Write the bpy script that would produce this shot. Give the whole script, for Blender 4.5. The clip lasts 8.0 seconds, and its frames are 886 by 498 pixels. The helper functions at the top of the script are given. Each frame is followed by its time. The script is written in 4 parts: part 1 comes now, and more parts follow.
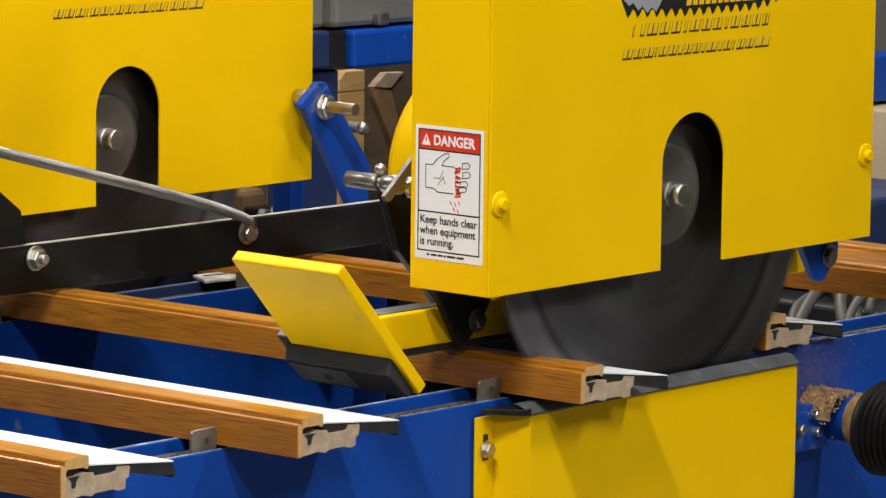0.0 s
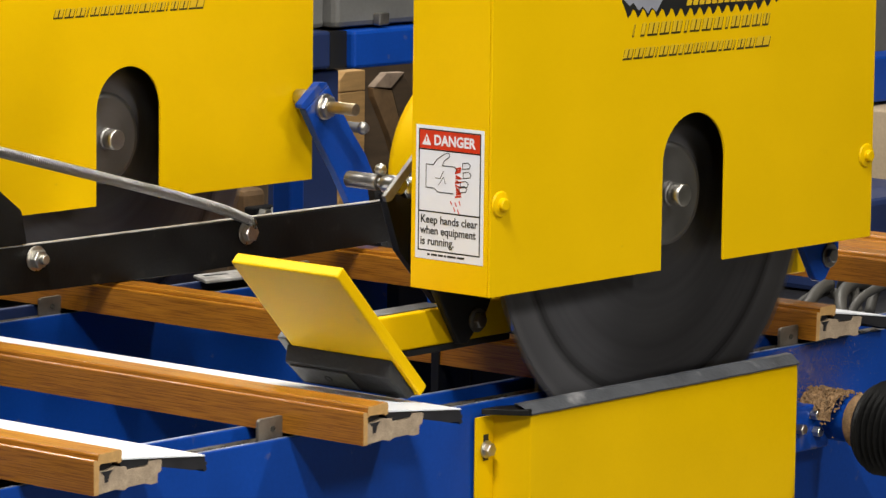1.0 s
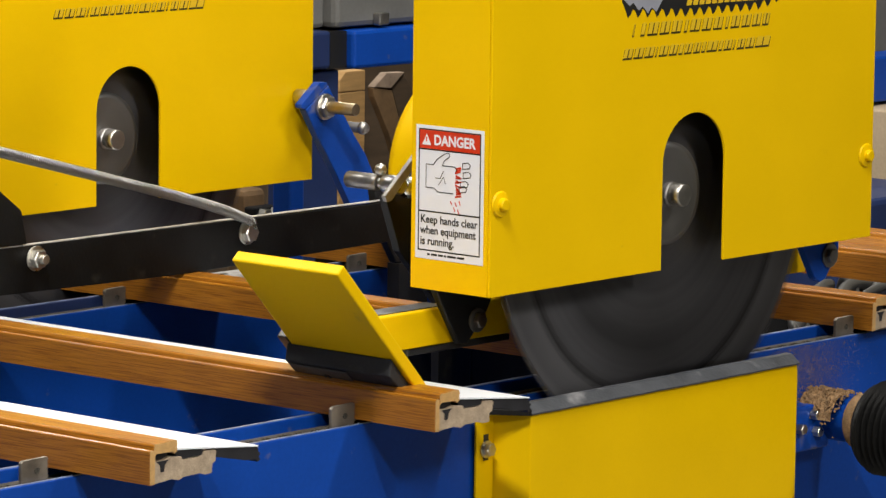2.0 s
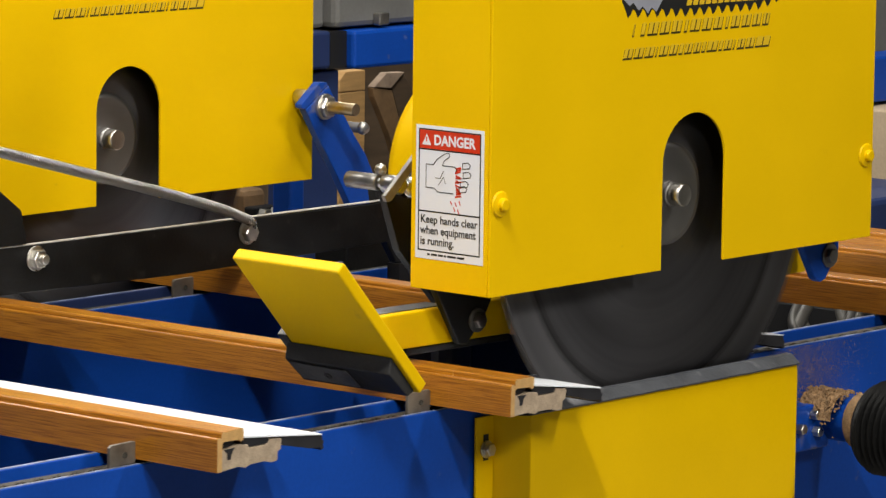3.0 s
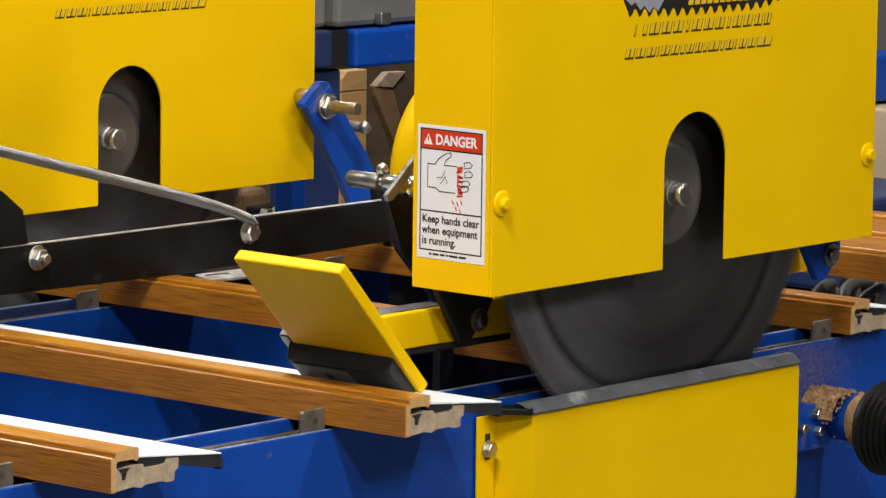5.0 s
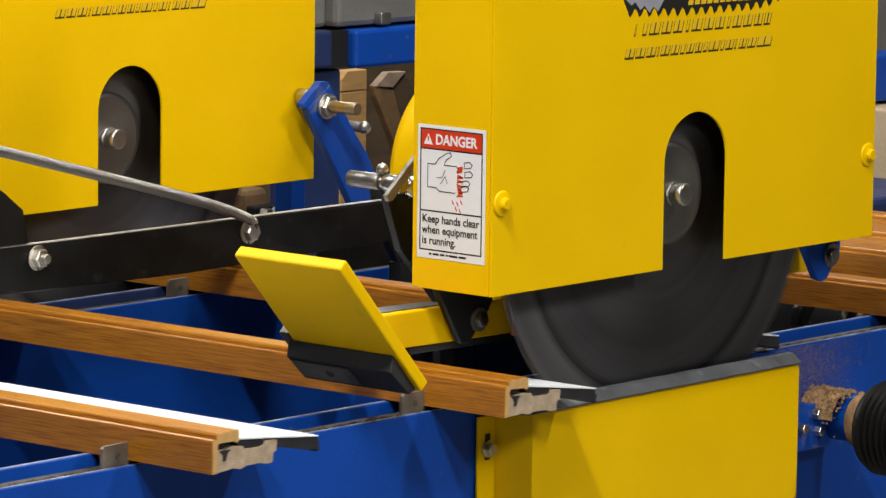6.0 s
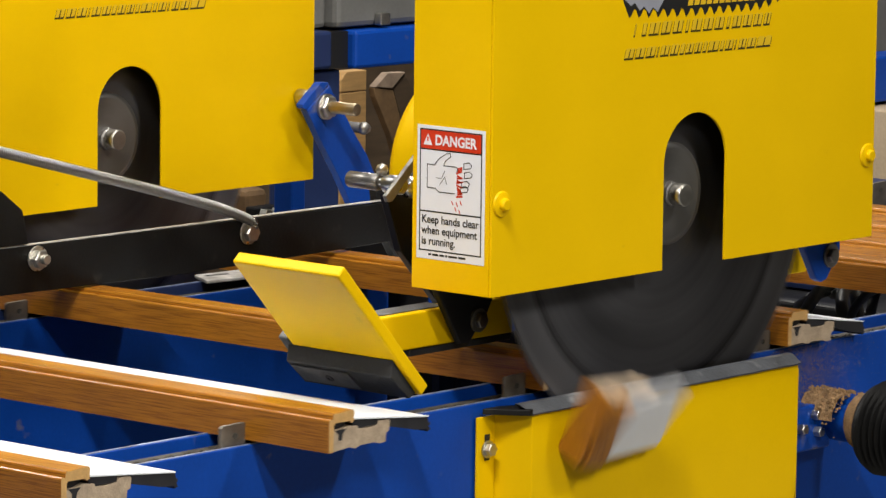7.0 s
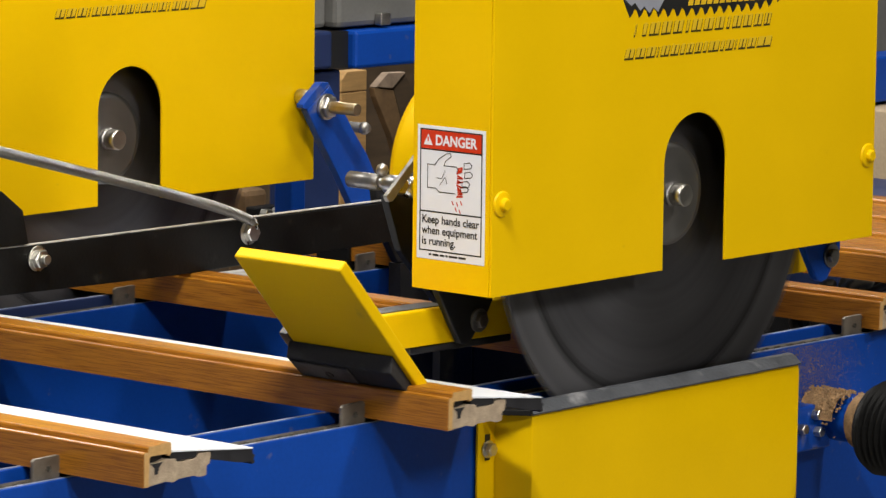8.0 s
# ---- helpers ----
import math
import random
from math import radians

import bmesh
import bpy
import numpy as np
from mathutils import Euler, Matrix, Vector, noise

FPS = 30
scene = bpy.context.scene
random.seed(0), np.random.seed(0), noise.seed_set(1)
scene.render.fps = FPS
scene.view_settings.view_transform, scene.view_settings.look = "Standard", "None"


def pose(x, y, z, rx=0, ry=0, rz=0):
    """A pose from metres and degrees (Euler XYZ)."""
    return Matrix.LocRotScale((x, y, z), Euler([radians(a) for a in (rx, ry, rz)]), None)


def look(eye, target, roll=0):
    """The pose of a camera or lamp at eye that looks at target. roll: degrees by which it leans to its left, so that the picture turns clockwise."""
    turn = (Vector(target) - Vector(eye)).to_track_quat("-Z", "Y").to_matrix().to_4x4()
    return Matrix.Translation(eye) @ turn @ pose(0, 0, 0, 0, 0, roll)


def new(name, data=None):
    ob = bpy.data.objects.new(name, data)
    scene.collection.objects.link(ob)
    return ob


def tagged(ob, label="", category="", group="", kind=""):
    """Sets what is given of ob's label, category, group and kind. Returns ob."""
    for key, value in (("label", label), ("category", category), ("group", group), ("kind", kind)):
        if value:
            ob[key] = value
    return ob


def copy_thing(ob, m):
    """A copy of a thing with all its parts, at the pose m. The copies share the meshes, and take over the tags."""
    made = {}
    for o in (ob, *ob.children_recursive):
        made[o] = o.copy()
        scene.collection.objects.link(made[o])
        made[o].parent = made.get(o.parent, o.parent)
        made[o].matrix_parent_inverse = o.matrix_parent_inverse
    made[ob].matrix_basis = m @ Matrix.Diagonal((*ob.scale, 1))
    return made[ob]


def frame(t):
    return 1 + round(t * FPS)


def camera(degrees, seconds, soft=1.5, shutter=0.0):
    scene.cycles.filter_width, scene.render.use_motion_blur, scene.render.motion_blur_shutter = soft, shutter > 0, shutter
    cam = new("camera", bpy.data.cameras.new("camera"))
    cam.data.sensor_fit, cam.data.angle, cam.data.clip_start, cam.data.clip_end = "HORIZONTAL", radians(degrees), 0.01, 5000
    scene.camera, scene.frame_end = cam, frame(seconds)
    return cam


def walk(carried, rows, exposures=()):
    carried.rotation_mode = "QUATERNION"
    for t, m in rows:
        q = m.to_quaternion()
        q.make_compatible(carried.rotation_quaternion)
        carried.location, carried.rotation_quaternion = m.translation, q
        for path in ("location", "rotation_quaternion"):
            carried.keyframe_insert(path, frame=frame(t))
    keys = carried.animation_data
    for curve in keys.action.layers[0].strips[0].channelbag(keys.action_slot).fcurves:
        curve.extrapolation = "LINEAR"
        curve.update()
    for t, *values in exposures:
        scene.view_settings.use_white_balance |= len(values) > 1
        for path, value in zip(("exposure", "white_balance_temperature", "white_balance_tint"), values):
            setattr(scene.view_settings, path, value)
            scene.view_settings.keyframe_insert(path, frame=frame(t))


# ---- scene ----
cam = camera(11.6206, 8.0, 1.4, 0.6)
EYE = Vector((-3.7082, -3.2284, 1.8301))
YAW, PITCH, ROLL = 41.66766, 7.80734, 0.7128


def aim(turn, nod=0.0):
    a, p = radians(YAW + turn), radians(PITCH + nod)
    way = Vector((math.cos(a) * math.cos(p), math.sin(a) * math.cos(p), -math.sin(p)))
    return look(EYE, EYE + way, ROLL)


walk(cam, [(0.0, aim(-0.005)), (0.5, aim(0)), (3.5, aim(0)), (4.0, aim(0.011)), (4.5, aim(0.022, 0.007)),
           (6.0, aim(0.022, 0.008)), (6.5, aim(0.016)), (7.0, aim(0.016)), (7.5, aim(0.020)), (8.0, aim(0.020))],
     exposures=((0.0, 0.0), (8.0, 0.0)))

# ---- light ----
world = bpy.data.worlds.new("hall_air")
scene.world = world
world.use_nodes = True
world.node_tree.nodes["Background"].inputs[0].default_value = (0.9, 0.95, 1.0, 1)
world.node_tree.nodes["Background"].inputs[1].default_value = 0.02


def hall_lamp(x, y, z, sx, sy, watts, tint=(1.0, 0.96, 0.88)):
    d = bpy.data.lights.new("unseen_hall_light", "AREA")
    d.shape, d.size, d.size_y, d.energy, d.color = "RECTANGLE", sx, sy, watts, tint
    ob = new("unseen_hall_light", d)
    ob.location = (x, y, z)
    return ob


hall_lamp(-1.7, -0.95, 4.2, 0.22, 1.3, 195)
hall_lamp(-2.7, -4.8, 4.2, 0.22, 1.3, 205)
# unseen lamp added to brighten the far saw
hall_lamp(1.1, 0.45, 4.2, 0.22, 1.3, 95)
hall_lamp(-0.8, 3.2, 4.2, 0.22, 1.3, 85)
hall_lamp(1.4, -3.4, 4.2, 0.22, 1.3, 130)
# unseen lamp added to brighten the timber behind the frame
hall_lamp(3.6, 3.4, 4.2, 0.22, 1.3, 85)


# ---- materials ----
def material(name, colour, rough=0.5, metal=0.0, spot=0.12, spot_size=9.0, grain=0.06, grain_size=180.0, bump=0.05,
             dust=None, dust_amount=0.0, coat=0.0, spec=0.5, stretch=(1, 1, 1)):
    m = bpy.data.materials.new(name)
    m.use_nodes = True
    nt = m.node_tree
    b = nt.nodes["Principled BSDF"]
    b.inputs["Metallic"].default_value = metal
    b.inputs["Coat Weight"].default_value = coat
    b.inputs["Specular IOR Level"].default_value = spec
    b.inputs["Coat Roughness"].default_value = 0.15
    co = nt.nodes.new("ShaderNodeTexCoord")
    mp = nt.nodes.new("ShaderNodeMapping")
    mp.inputs["Scale"].default_value = stretch
    nt.links.new(co.outputs["Object"], mp.inputs[0])
    n1, n2 = nt.nodes.new("ShaderNodeTexNoise"), nt.nodes.new("ShaderNodeTexNoise")
    n1.inputs["Scale"].default_value, n1.inputs["Detail"].default_value = spot_size, 6
    n2.inputs["Scale"].default_value, n2.inputs["Detail"].default_value = grain_size, 4
    for n in (n1, n2):
        nt.links.new(mp.outputs[0], n.inputs["Vector"])

    def scaled(node, amount):
        k = nt.nodes.new("ShaderNodeMapRange")
        k.inputs["From Min"].default_value, k.inputs["From Max"].default_value = 0.3, 0.7
        k.inputs["To Min"].default_value, k.inputs["To Max"].default_value = 1 - amount, 1 + amount
        nt.links.new(node.outputs[0], k.inputs[0])
        return k
    k1, k2 = scaled(n1, spot), scaled(n2, grain)
    mul = nt.nodes.new("ShaderNodeMath")
    mul.operation = "MULTIPLY"
    nt.links.new(k1.outputs[0], mul.inputs[0])
    nt.links.new(k2.outputs[0], mul.inputs[1])
    hs = nt.nodes.new("ShaderNodeHueSaturation")
    hs.inputs["Color"].default_value = (*colour, 1)
    nt.links.new(mul.outputs[0], hs.inputs["Value"])
    top = hs.outputs[0]
    if dust:
        n3 = nt.nodes.new("ShaderNodeTexNoise")
        n3.inputs["Scale"].default_value, n3.inputs["Detail"].default_value = 26, 9
        nt.links.new(co.outputs["Object"], n3.inputs["Vector"])
        r = nt.nodes.new("ShaderNodeValToRGB")
        r.color_ramp.elements[0].position, r.color_ramp.elements[1].position = 0.66 - dust_amount * 0.3, 0.8 - dust_amount * 0.3
        nt.links.new(n3.outputs[0], r.inputs[0])
        mx = nt.nodes.new("ShaderNodeMixRGB")
        mx.inputs[2].default_value = (*dust, 1)
        nt.links.new(r.outputs[0], mx.inputs[0])
        nt.links.new(top, mx.inputs[1])
        top = mx.outputs[0]
    nt.links.new(top, b.inputs["Base Color"])
    rr = nt.nodes.new("ShaderNodeMapRange")
    rr.inputs["From Min"].default_value, rr.inputs["From Max"].default_value = 0.3, 0.7
    rr.inputs["To Min"].default_value, rr.inputs["To Max"].default_value = max(0.03, rough - 0.07), min(1, rough + 0.09)
    nt.links.new(n1.outputs[0], rr.inputs[0])
    nt.links.new(rr.outputs[0], b.inputs["Roughness"])
    bp = nt.nodes.new("ShaderNodeBump")
    bp.inputs["Strength"].default_value, bp.inputs["Distance"].default_value = bump, 0.002
    nt.links.new(n2.outputs[0], bp.inputs["Height"])
    nt.links.new(bp.outputs[0], b.inputs["Normal"])
    return m


def wood_material(name, light, dark):
    m = bpy.data.materials.new(name)
    m.use_nodes = True
    nt = m.node_tree
    b = nt.nodes["Principled BSDF"]
    co = nt.nodes.new("ShaderNodeTexCoord")
    mp = nt.nodes.new("ShaderNodeMapping")
    mp.inputs["Scale"].default_value = (640, 17, 900)
    nt.links.new(co.outputs["Object"], mp.inputs[0])
    n = nt.nodes.new("ShaderNodeTexNoise")
    n.inputs["Scale"].default_value, n.inputs["Detail"].default_value, n.inputs["Distortion"].default_value = 1.0, 5, 0.4
    nt.links.new(mp.outputs[0], n.inputs["Vector"])
    r = nt.nodes.new("ShaderNodeValToRGB")
    e = r.color_ramp.elements
    e[0].position, e[0].color = 0.36, (*dark, 1)
    e[1].position, e[1].color = 0.57, (*light, 1)
    nt.links.new(n.outputs[0], r.inputs[0])
    broad = nt.nodes.new("ShaderNodeTexNoise")
    broad.inputs["Scale"].default_value = 6
    nt.links.new(co.outputs["Object"], broad.inputs["Vector"])
    k = nt.nodes.new("ShaderNodeMapRange")
    k.inputs["From Min"].default_value, k.inputs["From Max"].default_value = 0.3, 0.7
    k.inputs["To Min"].default_value, k.inputs["To Max"].default_value = 0.86, 1.14
    nt.links.new(broad.outputs[0], k.inputs[0])
    hs = nt.nodes.new("ShaderNodeHueSaturation")
    nt.links.new(r.outputs[0], hs.inputs["Color"])
    nt.links.new(k.outputs[0], hs.inputs["Value"])
    nt.links.new(hs.outputs[0], b.inputs["Base Color"])
    b.inputs["Roughness"].default_value = 0.34
    b.inputs["Specular IOR Level"].default_value = 0.3
    b.inputs["Coat Weight"].default_value, b.inputs["Coat Roughness"].default_value = 0.32, 0.24
    bp = nt.nodes.new("ShaderNodeBump")
    bp.inputs["Strength"].default_value, bp.inputs["Distance"].default_value = 0.25, 0.001
    nt.links.new(n.outputs[0], bp.inputs["Height"])
    nt.links.new(bp.outputs[0], b.inputs["Normal"])
    return m


YELLOW = material("yellow_enamel", (0.74, 0.46, 0.0), 0.40, spot=0.05, spot_size=5, grain=0.012, grain_size=420, bump=0.012, spec=0.13, dust=(0.52, 0.33, 0.02), dust_amount=-0.12)
BLUE = material("blue_enamel", (0.003, 0.050, 0.32), 0.40, spec=0.22, spot=0.16, spot_size=7, grain=0.06, dust=(0.16, 0.15, 0.16), dust_amount=0.0, bump=0.05)
DUSTBED = material("dusty_bed", (0.045, 0.040, 0.032), 0.85, spot=0.4, spot_size=30, dust=(0.12, 0.098, 0.07), dust_amount=0.3, bump=0.5)
GROOVE = material("dark_wear_strip", (0.030, 0.027, 0.022), 0.6, spot=0.5, spot_size=40, dust=(0.09, 0.075, 0.055), dust_amount=0.15, bump=0.3)
# pale blue that paints the bright highlight on worn plate edges
WORNGLINT = material("worn_blue_glint", (0.22, 0.27, 0.42), 0.35, 0.4, spot=0.5, spot_size=40)
# BLUE darkened: shade put into the colour of guide, webs and frame
SHADEBLUE = material("shaded_blue_enamel", (0.012, 0.025, 0.09), 0.45, spot=0.2, spot_size=7)
BLACK = material("black_steel", (0.008, 0.008, 0.009), 0.5, spec=0.3, spot=0.3, spot_size=14, dust=(0.04, 0.034, 0.025), dust_amount=0.0, bump=0.08)
DULLPLATE = material("worn_plate", (0.13, 0.13, 0.135), 0.45, 0.6, spot=0.35, spot_size=30, dust=(0.03, 0.03, 0.03), dust_amount=0.15, bump=0.2)
MATTBLACK = material("matt_black_paint", (0.004, 0.004, 0.0042), 0.5, spec=0.25, spot=0.4, spot_size=16, bump=0.2, dust=(0.022, 0.021, 0.018), dust_amount=0.1)
RUBBER = material("black_rubber", (0.014, 0.014, 0.015), 0.62, spot=0.3, spot_size=30, dust=(0.07, 0.068, 0.065), dust_amount=0.05, bump=0.25)
GREYRUBBER = material("grey_rubber", (0.06, 0.064, 0.073), 0.5, spot=0.25, spot_size=24, dust=(0.20, 0.20, 0.21), dust_amount=0.22, bump=0.35)
ZINC = material("zinc_plate", (0.50, 0.485, 0.45), 0.32, 1.0, spot=0.15, spot_size=60, bump=0.05)
CHROME = material("chrome", (0.54, 0.535, 0.53), 0.28, 1.0, spot=0.08, spot_size=40, bump=0.02)
BRASSY = material("passivated_steel", (0.34, 0.28, 0.19), 0.36, 1.0, spot=0.15, spot_size=40, bump=0.03)
ROLLED = material("rolled_steel", (0.27, 0.26, 0.25), 0.40, 0.9, spot=0.15, spot_size=50, bump=0.08)
SPRING = material("spring_wire", (0.30, 0.295, 0.29), 0.34, 1.0, spot=0.1, spot_size=40, bump=0.02)
STEEL = material("dull_steel", (0.32, 0.31, 0.30), 0.42, 1.0, spot=0.25, spot_size=30, dust=(0.16, 0.13, 0.1), dust_amount=0.1, bump=0.1)
BLADE = material("saw_plate", (0.138, 0.138, 0.152), 0.44, 1.0, spot=0.25, spot_size=9, grain=0.10, grain_size=60, bump=0.02)
BLADEBAND = material("saw_band", (0.075, 0.075, 0.08), 0.4, 1.0, spot=0.1, spot_size=20, bump=0.02)
BLADETIP = material("saw_rim", (0.175, 0.175, 0.19), 0.44, 1.0, spot=0.25, spot_size=16, bump=0.02)
LUGSTEEL = material("worn_tab", (0.20, 0.175, 0.145), 0.5, 0.7, spot=0.3, spot_size=40, dust=(0.10, 0.08, 0.055), dust_amount=0.2, bump=0.2)
FLANGE = material("collar_steel", (0.25, 0.245, 0.24), 0.45, 1.0, spot=0.15, spot_size=20)
WOOD = wood_material("oak_film", (0.370, 0.146, 0.012), (0.185, 0.064, 0.005))
CUTWOOD = material("sawn_end", (0.50, 0.30, 0.11), 0.7, spot=0.15, spot_size=90, grain=0.12, grain_size=600)
CORE = material("composite_core", (0.38, 0.295, 0.21), 0.8, spot=0.2, spot_size=70, grain=0.15, grain_size=500, bump=0.3)
WHITE = material("white_film", (0.78, 0.81, 0.87), 0.32, spot=0.04, spot_size=8, grain=0.02)
GASKET = material("dark_gasket", (0.016, 0.016, 0.02), 0.5, spot=0.2, spot_size=60)
LABELWHITE = material("label_white", (0.70, 0.72, 0.80), 0.35, spot=0.02, grain=0.01, bump=0.01)
LABELRED = material("label_red", (0.55, 0.035, 0.006), 0.35, spot=0.04, grain=0.02, bump=0.01)
LABELBLACK = material("label_black", (0.012, 0.012, 0.012), 0.4, spot=0.1, grain=0.02, bump=0.01)
PRINTDARK = material("print_dark", (0.05, 0.036, 0.004), 0.4, spot=0.1, grain=0.02, bump=0.01)
PRINTYELLOW = material("print_yellow", (0.66, 0.43, 0.012), 0.4, spot=0.05, grain=0.02, bump=0.01)
PRINTGREY = material("print_grey", (0.26, 0.27, 0.32), 0.4, spot=0.1, grain=0.03, bump=0.01)
CHAIN = material("dusty_chain", (0.06, 0.052, 0.04), 0.8, 0.1, spot=0.4, spot_size=60, dust=(0.20, 0.16, 0.11), dust_amount=0.3, bump=0.3)
SCUFF = material("scuffed_edge", (0.34, 0.33, 0.32), 0.6, spot=0.5, spot_size=40, bump=0.2)
SAWDUST = material("sawdust", (0.27, 0.165, 0.08), 0.95, spot=0.3, spot_size=90, grain=0.3, grain_size=700, bump=0.8)
CONCRETE = material("grey_concrete", (0.16, 0.155, 0.145), 0.8, spot=0.15, spot_size=2, grain=0.1, grain_size=60, bump=0.2)
WALLPAINT = material("wall_paint", (0.24, 0.23, 0.21), 0.8, spot=0.08, spot_size=1, bump=0.05)
GREYBOX = material("grey_cabinet", (0.13, 0.13, 0.125), 0.5, spot=0.15, spot_size=10)
LITEND = material("lit_timber_end", (0.30, 0.22, 0.16), 0.8, spot=0.3, spot_size=40, bump=0.2)
PALETIMBER = material("brown_timber_face", (0.17, 0.10, 0.045), 0.75, spot=0.3, spot_size=30)
CARTON = material("brown_timber", (0.46, 0.27, 0.10), 0.75, spot=0.2, spot_size=12, stretch=(1, 1, 8))
SHADETIMBER = material("shade_timber", (0.07, 0.045, 0.025), 0.7, spot=0.25, spot_size=12, stretch=(1, 1, 8))
HOSE = material("grey_hose", (0.055, 0.052, 0.046), 0.5, spot=0.15, spot_size=20)
BEIGE = material("beige_board", (0.46, 0.36, 0.24), 0.75, spot=0.1, spot_size=8)
for m_ in (BLADE, BLADETIP, BLADEBAND):
    tan_ = m_.node_tree.nodes.new("ShaderNodeTangent")
    tan_.direction_type, tan_.axis = "RADIAL", "Y"
    p_ = m_.node_tree.nodes["Principled BSDF"]
    # turned rings: grey tone varies with the distance from the shaft
    n_ = m_.node_tree.nodes
    co_, flat_, far_ = n_.new("ShaderNodeTexCoord"), n_.new("ShaderNodeVectorMath"), n_.new("ShaderNodeVectorMath")
    flat_.operation, far_.operation = "MULTIPLY", "LENGTH"
    flat_.inputs[1].default_value = (1, 0, 1)
    ring_, span_, mix_ = n_.new("ShaderNodeTexNoise"), n_.new("ShaderNodeMapRange"), n_.new("ShaderNodeHueSaturation")
    ring_.noise_dimensions = "1D"
    ring_.inputs["Scale"].default_value, ring_.inputs["Detail"].default_value = 30, 3
    span_.inputs["From Min"].default_value, span_.inputs["From Max"].default_value = 0.3, 0.7
    span_.inputs["To Min"].default_value, span_.inputs["To Max"].default_value = 0.88, 1.16
    base_ = p_.inputs["Base Color"].links[0].from_socket
    for a_, b_ in ((co_.outputs["Object"], flat_.inputs[0]), (flat_.outputs[0], far_.inputs[0]), (far_.outputs["Value"], ring_.inputs["W"]), (ring_.outputs[0], span_.inputs[0]),
                   (span_.outputs[0], mix_.inputs["Value"]), (base_, mix_.inputs["Color"]), (mix_.outputs[0], p_.inputs["Base Color"])):
        m_.node_tree.links.new(a_, b_)
    p_.inputs["Anisotropic"].default_value = 0.55
    m_.node_tree.links.new(tan_.outputs[0], p_.inputs["Tangent"])


# ---- mesh helpers ----
def mesh_ob(name, bm, mat, smooth=False):
    me = bpy.data.meshes.new(name)
    bmesh.ops.recalc_face_normals(bm, faces=bm.faces[:])
    bm.to_mesh(me)
    bm.free()
    for m in (mat if isinstance(mat, (list, tuple)) else [mat]):
        me.materials.append(m)
    if smooth:
        for p in me.polygons:
            p.use_smooth = len(p.vertices) == 4
    return new(name, me)


def part(name, bm, mat, parent, label="", smooth=False):
    ob = mesh_ob(name, bm, mat, smooth)
    ob.parent = parent
    return tagged(ob, label=label)


def thing(name, label, category, at=(0, 0, 0), group="", kind=""):
    ob = new(name)
    ob.empty_display_size = 0.05
    ob.location = at
    return tagged(ob, label, category, group, kind)


def box(x0, x1, y0, y1, z0, z1, bevel=0.0, bm=None):
    b = bmesh.new()
    bmesh.ops.create_cube(b, size=1)
    for v in b.verts:
        v.co = Vector((x0 + (v.co.x + 0.5) * (x1 - x0), y0 + (v.co.y + 0.5) * (y1 - y0), z0 + (v.co.z + 0.5) * (z1 - z0)))
    if bevel:
        bmesh.ops.bevel(b, geom=b.edges[:], offset=bevel, segments=2, affect="EDGES", profile=0.5)
    return merge(bm, b) if bm else b


def merge(bm, other):
    me = bpy.data.meshes.new("scratch")
    other.to_mesh(me)
    other.free()
    bm.from_mesh(me)
    bpy.data.meshes.remove(me)
    return bm


AXES = {"x": Matrix.Rotation(radians(90), 4, "Y"), "y": Matrix.Rotation(radians(-90), 4, "X"), "z": Matrix.Identity(4)}


def lathe(profile, axis="z", at=(0, 0, 0), seg=32, bm=None):
    """Turned solid: profile rows (radius, along)."""
    b = bmesh.new()
    rings = []
    for r, h in profile:
        rings.append([b.verts.new((r * math.cos(2 * math.pi * i / seg), r * math.sin(2 * math.pi * i / seg), h)) for i in range(seg)]
                     if r > 1e-6 else [b.verts.new((0, 0, h))])
    for p, q in zip(rings, rings[1:]):
        for i in range(seg):
            j = (i + 1) % seg
            f = [p[i % len(p)], p[j % len(p)], q[j % len(q)], q[i % len(q)]]
            f = list(dict.fromkeys(f))
            if len(f) > 2:
                b.faces.new(f)
    b.transform(Matrix.Translation(at) @ AXES[axis])
    return merge(bm, b) if bm else b


def rod(r, a0, a1, axis, at, seg=24, edge=0.0008, bm=None):
    e = min(edge, r * 0.3)
    return lathe([(0, a0), (r - e, a0), (r, a0 + e), (r, a1 - e), (r - e, a1), (0, a1)], axis, at, seg, bm)


def hexhead(r, a0, a1, axis, at, bm=None):
    return lathe([(0, a0), (r * 0.88, a0), (r, a0 + r * 0.12), (r, a1), (0, a1)], axis, at, 6, bm)


def prism(points, axis, a0, a1, bevel=0.0, bm=None, m=None):
    """A closed outline pushed along an axis. Outline in (x, z) for y, (y, z) for x, (x, y) for z."""
    put = {"y": lambda p, a: (p[0], a, p[1]), "x": lambda p, a: (a, p[0], p[1]), "z": lambda p, a: (p[0], p[1], a)}[axis]
    b = bmesh.new()
    lo = [b.verts.new(put(p, a0)) for p in points]
    hi = [b.verts.new(put(p, a1)) for p in points]
    b.faces.new(lo)
    b.faces.new(hi[::-1])
    n = len(points)
    for i in range(n):
        b.faces.new((lo[i], hi[i], hi[(i + 1) % n], lo[(i + 1) % n]))
    if bevel:
        bmesh.ops.recalc_face_normals(b, faces=b.faces[:])
        bmesh.ops.bevel(b, geom=b.edges[:], offset=bevel, segments=2, affect="EDGES", profile=0.5)
    if m is not None:
        b.transform(m)
    return merge(bm, b) if bm else b


